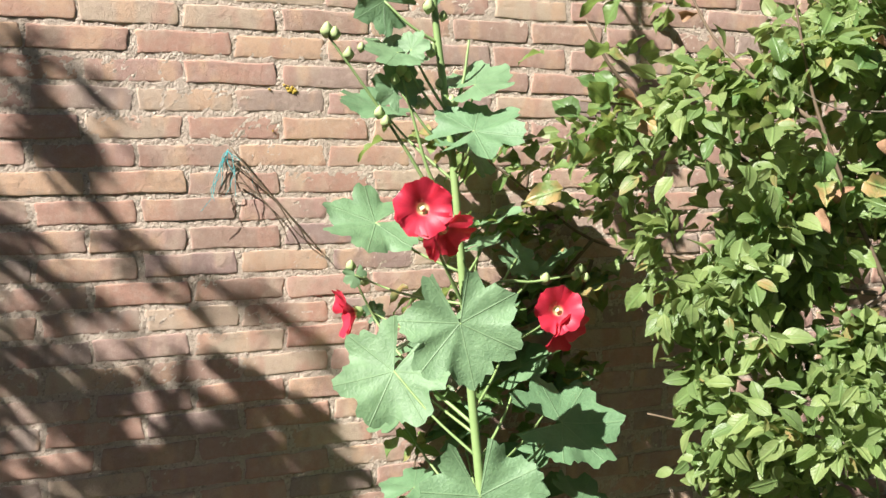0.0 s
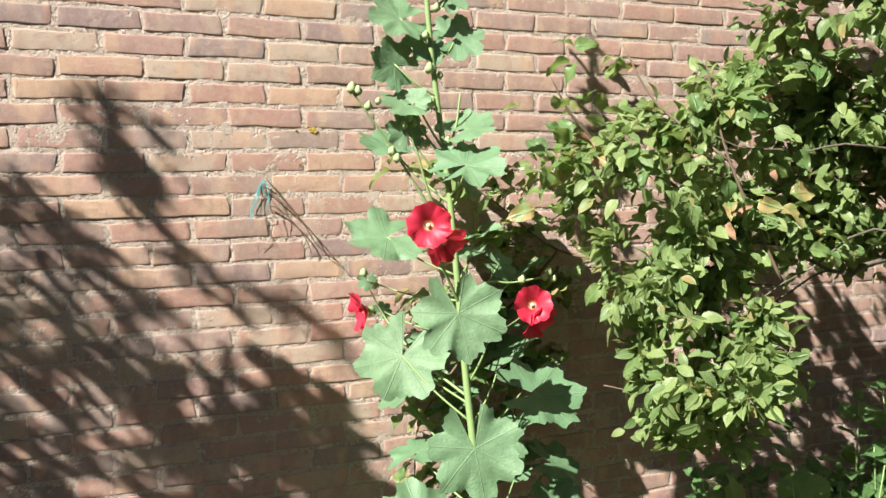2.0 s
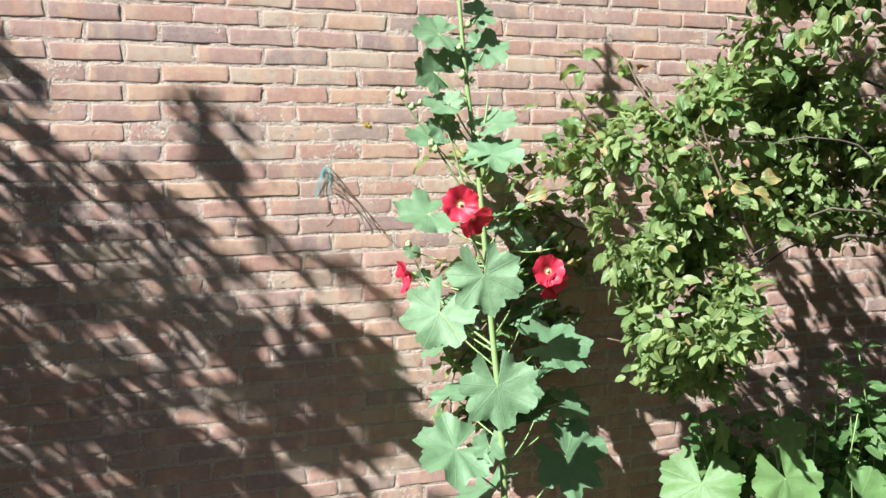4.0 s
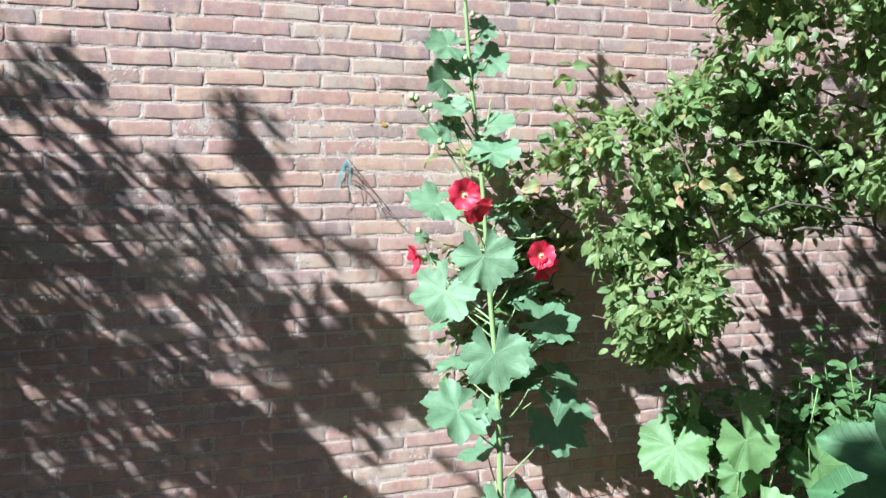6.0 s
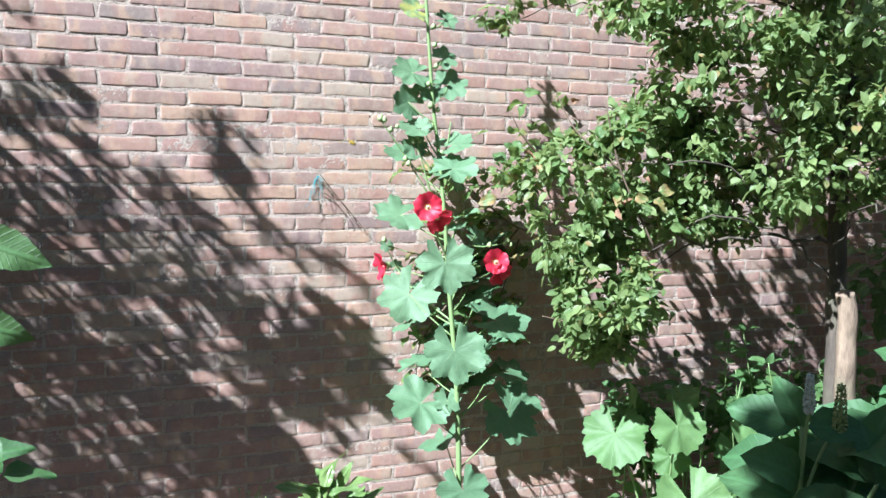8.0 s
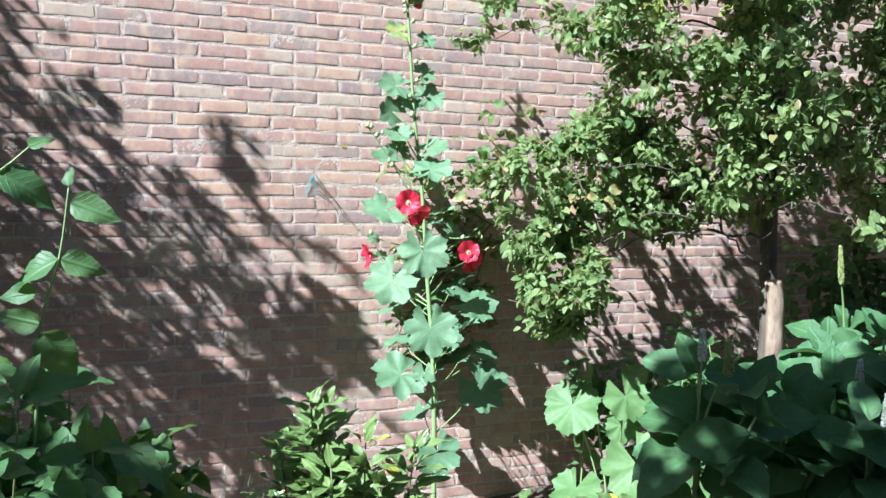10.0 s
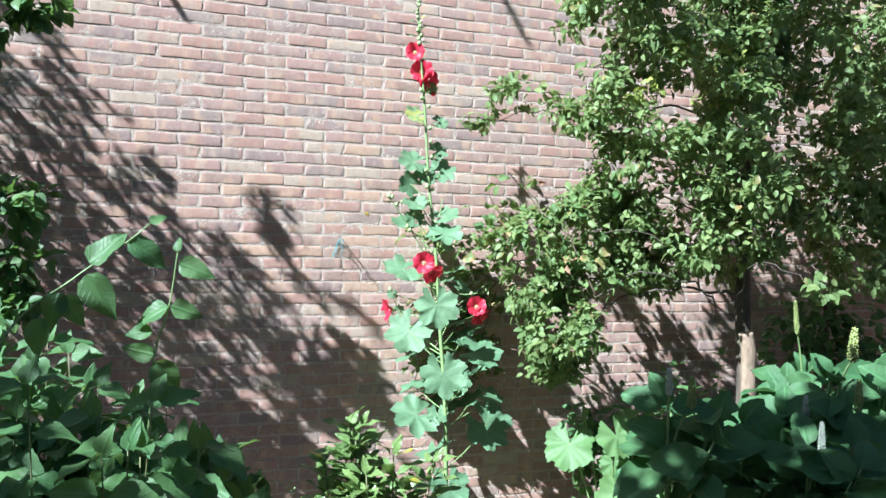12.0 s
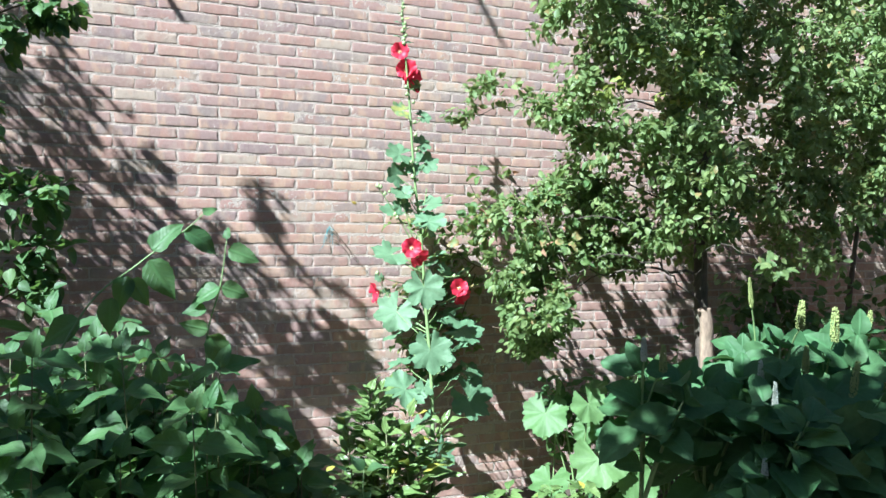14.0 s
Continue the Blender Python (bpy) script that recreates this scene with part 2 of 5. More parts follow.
DARK_WALL = plain_material("dark_brown_wall", (0.07, 0.058, 0.045), (0.13, 0.10, 0.08), 5, 0.9)
LICHEN = plain_material("yellow_lichen", (0.42, 0.27, 0.035), (0.60, 0.44, 0.08), 260, 0.9, 0.8)


# ---- building helpers ----
rng = np.random.default_rng(7)


def mesh_of(name, verts, faces, material, uvs=None, smooth=True):
    me = bpy.data.meshes.new(name)
    me.from_pydata([tuple(v) for v in verts], [], [tuple(f) for f in faces])
    if uvs is not None:
        layer = me.uv_layers.new(name="UVMap")
        index = np.empty(len(me.loops), dtype=np.int32)
        me.loops.foreach_get("vertex_index", index)
        layer.data.foreach_set("uv", np.asarray(uvs, dtype=np.float32)[index].ravel())
    me.polygons.foreach_set("use_smooth", [smooth] * len(me.polygons))
    me.materials.append(material)
    return me


def part(name, me, parent=None, m=None, label=""):
    """One mesh object, under a thing or a part if one is given. m is its pose in the parent."""
    ob = new(name, me)
    if parent:
        ob.parent = parent
    if m is not None:
        ob.matrix_basis = m
    return tagged(ob, label)


def thing(name, label, category, at=(0, 0, 0), group="", kind=""):
    ob = new(name)
    ob.location = at
    ob.empty_display_size = 0.1
    return tagged(ob, label, category, group, kind)


def joined(pieces):
    """Several (verts, faces, uvs) as one."""
    vs, fs, us, n = [], [], [], 0
    for v, f, u in pieces:
        vs.append(np.asarray(v, float))
        fs += [tuple(i + n for i in face) for face in f]
        us.append(np.asarray(u, float) if u is not None else np.zeros((len(v), 2)))
        n += len(v)
    return np.concatenate(vs), fs, np.concatenate(us)


def tube(points, radii, sides=8, closed=True):
    pts = [Vector(p) for p in points]
    verts, faces = [], []
    side = None
    for k, p in enumerate(pts):
        along = (pts[min(k + 1, len(pts) - 1)] - pts[max(k - 1, 0)]).normalized()
        if side is None:
            side = along.orthogonal().normalized()
        side = (side - along * side.dot(along)).normalized()
        up = along.cross(side)
        r = radii[k] if k < len(radii) else radii[-1]
        for s in range(sides):
            a = 2 * math.pi * s / sides
            verts.append(p + (side * math.cos(a) + up * math.sin(a)) * r)
        if k:
            o = k * sides
            for s in range(sides):
                t = (s + 1) % sides
                faces.append((o - sides + s, o - sides + t, o + t, o + s))
    if closed:
        faces.append(tuple(reversed(range(sides))))
        faces.append(tuple(range((len(pts) - 1) * sides, len(pts) * sides)))
    return np.array([tuple(v) for v in verts]), faces, None


def curve_through(points, steps=6):
    """A smooth line through the points."""
    p = [Vector(q) for q in points]
    p = [p[0] * 2 - p[1]] + p + [p[-1] * 2 - p[-2]]
    line = []
    for k in range(1, len(p) - 2):
        for s in range(steps):
            t = s / steps
            line.append(0.5 * ((2 * p[k]) + (p[k + 1] - p[k - 1]) * t + (2 * p[k - 1] - 5 * p[k] + 4 * p[k + 1] - p[k + 2]) * t * t + (3 * p[k] - p[k - 1] - 3 * p[k + 1] + p[k + 2]) * t ** 3))
    return line + [p[-2]]


def limb(points, thick, thin, sides=8, steps=6, wobble=0.0):
    line = curve_through(points, steps)
    if wobble:
        line = [q + Vector(noise.noise_vector(q * 9)) * wobble for q in line]
    n = len(line) - 1
    return tube(line, [thick + (thin - thick) * k / n for k in range(n + 1)], sides)


def blade(half, fold=0.25, curl=0.25, wave=0.0, rows=6, seed=0, teeth=0.0, across=(-1, -0.5, 0, 0.5, 1)):
    """A feather-veined leaf of length 1 along +y, its upper side to +z. half(u): half the width at u."""
    r = np.random.default_rng(seed)
    ph = r.uniform(0, 6.28)
    verts, uvs, faces = [], [], []
    for k in range(rows + 1):
        u = k / rows
        for v in across:
            w = half(u) * (1 + (teeth * (1 if k % 2 else -1) if abs(v) == 1 else 0))
            x = v * w
            z = fold * abs(x) - curl * u * u + wave * math.sin(u * 9 + ph + v * 1.7) * abs(v)
            verts.append((x, u, z))
            uvs.append((x, u))
    c = len(across)
    for k in range(rows):
        for s in range(c - 1):
            a = k * c + s
            faces.append((a, a + 1, a + c + 1, a + c))
    return np.array(verts), faces, np.array(uvs)


def ovate(u):
    return 0.34 * (math.sin(math.pi * min(1, u ** 0.72)) ** 0.85) + 0.004


def elliptic(u):
    return 0.29 * math.sin(math.pi * u ** 0.92) ** 0.75 + 0.003


def broad(u):
    return 0.35 * math.sin(math.pi * u ** 0.85) ** 0.7 + 0.003


def pointed(u):
    return 0.90 * u ** 0.55 * (1 - u) ** 1.15 + 0.003


def lance(u):
    return 0.19 * math.sin(math.pi * u ** 0.85) ** 0.85 + 0.003


def palmate(seed, lobes=5, deep=0.2, cup=0.10, wave=0.05, around=72, rings=7, notch=0.30, ragged=0.0, frill=0.02):
    """A lobed, toothed, round leaf of radius about 1; the stalk joins at the origin, the middle lobe points to +y."""
    r = np.random.default_rng(seed)
    ph = r.uniform(0, 6.28, 4)
    size = r.uniform(0.9, 1.08, lobes + 2)
    span = math.pi - notch
    step = 0.92
    verts, uvs, faces = [(0, 0, 0)], [(0, 0)], []
    for k in range(1, rings + 1):
        q = k / rings
        for s in range(around + 1):
            a = -span + 2 * span * s / around
            near = a / step
            lobe = abs(math.cos(math.pi * near)) ** 0.9
            which = int(round(near)) + lobes // 2 + 1
            edge = (1 - deep) + deep * lobe * size[max(0, min(lobes + 1, which))]
            edge *= 1 - 0.16 * (abs(a) / math.pi) ** 2
            edge += 0.028 * math.sin(a * 31 + ph[0]) + 0.030 * math.sin(a * 17 + ph[1]) + 0.06 * noise.noise((math.cos(a) * 6 + seed, math.sin(a) * 6, 2.0))
            if ragged:
                edge -= ragged * max(0, noise.noise((math.cos(a) * 3 + seed, math.sin(a) * 3, seed)))
            rad = q * (1 + (edge - 1) * q)
            x, y = rad * math.sin(a), rad * math.cos(a)
            z = cup * rad * rad - 0.016 * math.cos(2 * math.pi * near) * rad
            z += wave * q * q * math.sin(3 * a + ph[2]) + wave * 0.6 * q * q * math.sin(7 * a + ph[3])
            z += frill * q ** 3 * math.sin(13 * a + ph[1] + 2 * noise.noise((a * 2, seed, 0.0)))
            z += 0.034 * noise.noise((x * 5 + seed, y * 5, 0.0)) * q + 0.016 * noise.noise((x * 13 + seed, y * 13, 5.0)) * q + 0.05 * noise.noise((x * 1.7 + seed, y * 1.7, 3.0)) * q
            verts.append((x, y, z))
            uvs.append((x, y))
    w = around + 1
    for s in range(around):
        faces.append((0, 1 + s + 1, 1 + s))
    for k in range(rings - 1):
        for s in range(around):
            a = 1 + k * w + s
            faces.append((a, a + 1, a + w + 1, a + w))
    return np.array(verts), faces, np.array(uvs)


def aimed(at, tip, face, size):
    """A pose at a place: +y to the tip, +z as near to face as may be."""
    y = Vector(tip).normalized()
    z = Vector(face)
    z = (z - y * z.dot(y)).normalized()
    x = y.cross(z)
    m = Matrix((x, y, z)).transposed().to_4x4()
    return Matrix.Translation(at) @ m @ Matrix.Diagonal((size, size, size, 1))


def scattered(template, poses):
    """Many copies of one small mesh as one, by arrays."""
    v, f, u = template
    v = np.c_[v, np.ones(len(v))]
    n, k = len(v), len(poses)
    allv = np.einsum("kij,nj->kni", np.array([np.array(p)[:3] for p in poses]), v).reshape(-1, 3)
    quads = np.array(f)
    allf = (quads[None] + (np.arange(k) * n)[:, None, None]).reshape(-1, quads.shape[1])
    return allv, allf, np.tile(u, (k, 1))


def fast_mesh(name, verts, quads, material, uvs):
    me = bpy.data.meshes.new(name)
    me.vertices.add(len(verts))
    me.vertices.foreach_set("co", np.asarray(verts, np.float32).ravel())
    k = quads.shape[1]
    me.loops.add(quads.size)
    me.loops.foreach_set("vertex_index", quads.astype(np.int32).ravel())
    me.polygons.add(len(quads))
    me.polygons.foreach_set("loop_start", np.arange(len(quads), dtype=np.int32) * k)
    me.polygons.foreach_set("loop_total", np.full(len(quads), k, np.int32))
    me.update(calc_edges=True)
    if uvs is not None:
        layer = me.uv_layers.new(name="UVMap")
        layer.data.foreach_set("uv", np.asarray(uvs, np.float32)[quads.ravel()].ravel())
    me.polygons.foreach_set("use_smooth", [True] * len(quads))
    me.materials.append(material)
    return me


SUNWARD = -SUN_WAY


def leaf_poses(centre, radii, count, size, r, hang=0.35, sunny=0.6, spread=0.3):
    """Poses of leaves that fill an uneven cloud, tips outward and down, faces half to the light."""
    out = []
    c = Vector(centre)
    for _ in range(count * 4):
        if len(out) >= count:
            break
        d = Vector(r.normal(size=3))
        d.normalize()
        far = r.uniform(0.0, 1.0) ** 0.45
        lump = 0.8 + 0.5 * noise.noise(d * 1.8 + c * 3.1)
        p = c + Vector((d.x * radii[0], d.y * radii[1], d.z * radii[2])) * far * lump
        if noise.noise(p * 7.0) < -0.10:
            continue
        tip = d * 0.8 + Vector(r.normal(size=3)) * 0.6 + Vector((0, 0, -hang))
        face = SUNWARD * sunny + Vector((0, 0, 0.45)) + d * 0.3 + Vector(r.normal(size=3)) * spread
        out.append(aimed(p, tip, face, size * r.uniform(0.65, 1.2)))
    return out


# ---- ground ----
def build_ground():
    n = 60
    line = np.concatenate([np.linspace(-9, 9, n), [-300, 300]])
    line.sort()
    verts = []
    for y in line:
        for x in line:
            near = 1 if max(abs(x), abs(y)) < 9 else 0
            z = -0.12 + near * (0.05 * noise.noise((x * 0.9, y * 0.9, 3.0)) + 0.025 * noise.noise((x * 4, y * 4, 1.0)))
            verts.append((x, y - 3.0, z))
    k = len(line)
    faces = [(j * k + i, j * k + i + 1, (j + 1) * k + i + 1, (j + 1) * k + i) for j in range(k - 1) for i in range(k - 1)]
    ob = part("ground", mesh_of("ground", verts, faces, SOIL))
    tagged(ob, "dark crumbly garden soil under the plants", "soil", kind="structure")


build_ground()

# ---- brick wall: geometry of the bond ----
COURSE, MODULE, TALL, LONG = 0.0625, 0.216, 0.0505, 0.2035
WALL_LEFT, WALL_RIGHT, WALL_FOOT, WALL_TOP = -4.3, 7.6, -0.15, 4.0


def build_mortar():
    """The body of the wall, its joints struck nearly flush, rough and smeared here and there over the bricks' edges."""
    xs = np.concatenate([np.linspace(WALL_LEFT, -1.6, 60)[:-1], np.linspace(-1.6, 1.3, 480)[:-1], np.linspace(1.3, WALL_RIGHT, 120)])
    zs = np.concatenate([np.linspace(WALL_FOOT - 0.1, 0.35, 20)[:-1], np.linspace(0.35, 2.75, 400)[:-1], np.linspace(2.75, WALL_TOP, 30)])
    nx, nz = len(xs), len(zs)
    r = np.random.default_rng(5)
    rough = r.uniform(-0.0009, 0.0009, (nz, nx))
    verts = [(x, 0.0013 + rough[j, i] - 0.0014 * noise.noise((x * 16, 3.0, z * 24)) - 0.0012 * noise.noise((x * 55, 8.0, z * 55)), z) for j, z in enumerate(zs) for i, x in enumerate(xs)]
    faces = [(j * nx + i, j * nx + i + 1, (j + 1) * nx + i + 1, (j + 1) * nx + i) for j in range(nz - 1) for i in range(nx - 1)]
    n = len(verts)
    verts += [(WALL_LEFT, 0.22, zs[0]), (WALL_RIGHT, 0.22, zs[0]), (WALL_RIGHT, 0.22, WALL_TOP), (WALL_LEFT, 0.22, WALL_TOP)]
    c = [0, nx - 1, nz * nx - 1, (nz - 1) * nx]
    faces += [(n + 1, n, n + 3, n + 2), (c[3], c[2], n + 2, n + 3), (c[1], n + 1, n + 2, c[2]), (n, c[0], c[3], n + 3)]
    ob = part("wall_north", mesh_of("wall_north", verts, faces, MORTAR))
    return tagged(ob, "tall garden wall of brown-red bricks with sandy mortar", "wall", kind="structure")


WALL = build_mortar()


def build_far_walls():
    """Unseen plain walls added to close the garden, behind and beside, cutting stray light."""
    for name, (x0, x1, y0, y1) in {"added_wall_south": (-6.5, 9.0, -8.7, -8.5), "added_wall_west": (-6.7, -6.5, -8.7, 0.2), "added_wall_east": (9.0, 9.2, -8.7, 0.2)}.items():
        corners = [(x, y, z) for z in (-0.3, 4.4) for x, y in ((x0, y0), (x1, y0), (x1, y1), (x0, y1))]
        faces = [(0, 3, 2, 1), (4, 5, 6, 7), (0, 1, 5, 4), (1, 2, 6, 5), (2, 3, 7, 6), (3, 0, 4, 7)]
        tagged(part(name, mesh_of(name, corners, faces, DARK_WALL, smooth=False)), "unseen dark brown wall added to cut sky light", "wall", kind="structure")


build_far_walls()


# ---- hollyhock ----
STEM = [(0.335, -0.47, -0.12), (0.335, -0.475, 0.3), (0.325, -0.46, 0.75), (0.305, -0.43, 1.1), (0.277, -0.41, 1.53), (0.239, -0.40, 1.863), (0.205, -0.395, 2.3), (0.175, -0.39, 2.6), (0.162, -0.385, 2.87)]


def stem_at(z):
    for a, b in zip(STEM, STEM[1:]):
        if a[2] <= z <= b[2]:
            return Vector(a).lerp(Vector(b), (z - a[2]) / (b[2] - a[2]))
    return Vector(STEM[-1])


def petiole(parent, joint, z_low, inverse):
    """A stalk from the stem to the blade, in the blade's own space."""
    a = stem_at(max(-0.1, z_low))
    b = Vector(joint)
    mid = a.lerp(b, 0.55) + Vector((0, -0.01, -0.012))
    v, f, _ = limb([a, mid, b], 0.0034, 0.0022, 6, 5)
    v = np.array([tuple(inverse @ Vector(p)) for p in v])
    part("petiole", mesh_of("petiole", v, f, STALK_GREEN), parent)


def holly_leaf(plant, joint, size, tip, face=(-0.35, -0.8, 0.5), drop=0.12, seed=0, ragged=0.0, cup=0.08, deep=0.15, wave=0.05):
    v, f, u = palmate(seed, 5, deep, cup, wave, ragged=ragged, frill=0.012)
    m = aimed(joint, (tip[0], tip[2] if len(tip) > 2 else -0.15, tip[1]), face, size)
    leaf = part("leaf", mesh_of("leaf", v, f, HOLLY_LEAF, u), plant, m)
    petiole(leaf, joint, joint[2] - drop, m.inverted())
    return leaf


def flower(plant, at, face, size, open_part=1.0, seed=0, petals=5):
    """A single mallow flower: a funnel of overlapping wavy petals, a pale column, a green calyx."""
    r = np.random.default_rng(seed)
    z = Vector(face).normalized()
    x = z.orthogonal().normalized()
    m = Matrix.Translation(at) @ Matrix((x, z.cross(x), z)).transposed().to_4x4() @ Matrix.Rotation(r.uniform(0, 6), 4, "Z") @ Matrix.Diagonal((size, size, size, 1))
    head = part("flower_head", mesh_of("calyx", *calyx_shape(), BUD_GREEN), plant, m, "open crimson flower")
    n, k = 14, 8
    for p in range(petals):
        verts, uvs, faces = [], [], []
        ph = r.uniform(0, 6.28, 2)
        for j in range(k + 1):
            q = j / k
            for i in range(n + 1):
                s = i / n * 2 - 1
                a = s * (0.74 + 0.14 * q) + p * 2 * math.pi / petals
                rad = (0.08 + 0.92 * q) * (1 - 0.09 * s * s * q + 0.045 * math.sin(7 * s + ph[0]) * q + 0.02 * math.sin(17 * s + ph[1]) * q)
                spread = rad * (0.55 + 0.45 * open_part) if open_part > 0.5 else rad * (0.25 + 0.5 * open_part)
                rise = 0.86 * rad - 0.30 * open_part * rad ** 2.8 + (1 - open_part) * 0.6 * rad
                rise += 0.13 * q ** 3 * math.sin(3.4 * s + ph[1]) + 0.045 * q ** 4 * math.sin(9 * s + ph[0]) + 0.05 * s * q * q
                verts.append((spread * math.cos(a), spread * math.sin(a), rise - 0.05))
                uvs.append((s * 0.5 + 0.5, q))
        for j in range(k):
            for i in range(n):
                b = j * (n + 1) + i
                faces.append((b, b + 1, b + n + 2, b + n + 1))
        part("petal", mesh_of("petal", verts, faces, PETAL, uvs), head)
    part("stamen_column", mesh_of("stamen_column", *bud_shape(seed), STAMEN), head, Matrix.Translation((0, 0, 0.17)) @ Matrix.Diagonal((0.12, 0.12, 0.11, 1)), label="cream stamen column")
    return head


def calyx_shape():
    verts, faces = [], []
    rings = [(0.02, -0.22), (0.15, -0.16), (0.21, -0.02), (0.26, 0.12)]
    for j, (rad, zz) in enumerate(rings):
        for s in range(15):
            a = 2 * math.pi * s / 15
            g = rad * (1 + (0.25 * math.cos(5 * a) if j == 3 else 0))
            verts.append((g * math.cos(a), g * math.sin(a), zz - (0.06 if j == 3 and s % 3 else 0)))
    for j in range(3):
        for s in range(15):
            t = (s + 1) % 15
            faces.append((j * 15 + s, j * 15 + t, j * 15 + 15 + t, j * 15 + 15 + s))
    faces.append(tuple(reversed(range(15))))
    return verts, faces


def bud_shape(seed):
    r = np.random.default_rng(seed)
    verts, faces = [], []
    for j in range(7):
        t = j / 6
        rad = math.sin(math.pi * (0.06 + 0.90 * t)) * (0.9 if t < 0.6 else 0.8)
        for s in range(10):
            a = 2 * math.pi * s / 10
            g = rad * (1 + 0.14 * math.cos(5 * a))
            verts.append((g * math.cos(a), g * math.sin(a), t * 2.3 - 1.0))
    for j in range(6):
        for s in range(10):
            t = (s + 1) % 10
            faces.append((j * 10 + s, j * 10 + t, j * 10 + 10 + t, j * 10 + 10 + s))
    faces += [tuple(reversed(range(10))), tuple(range(60, 70))]
    return verts, faces


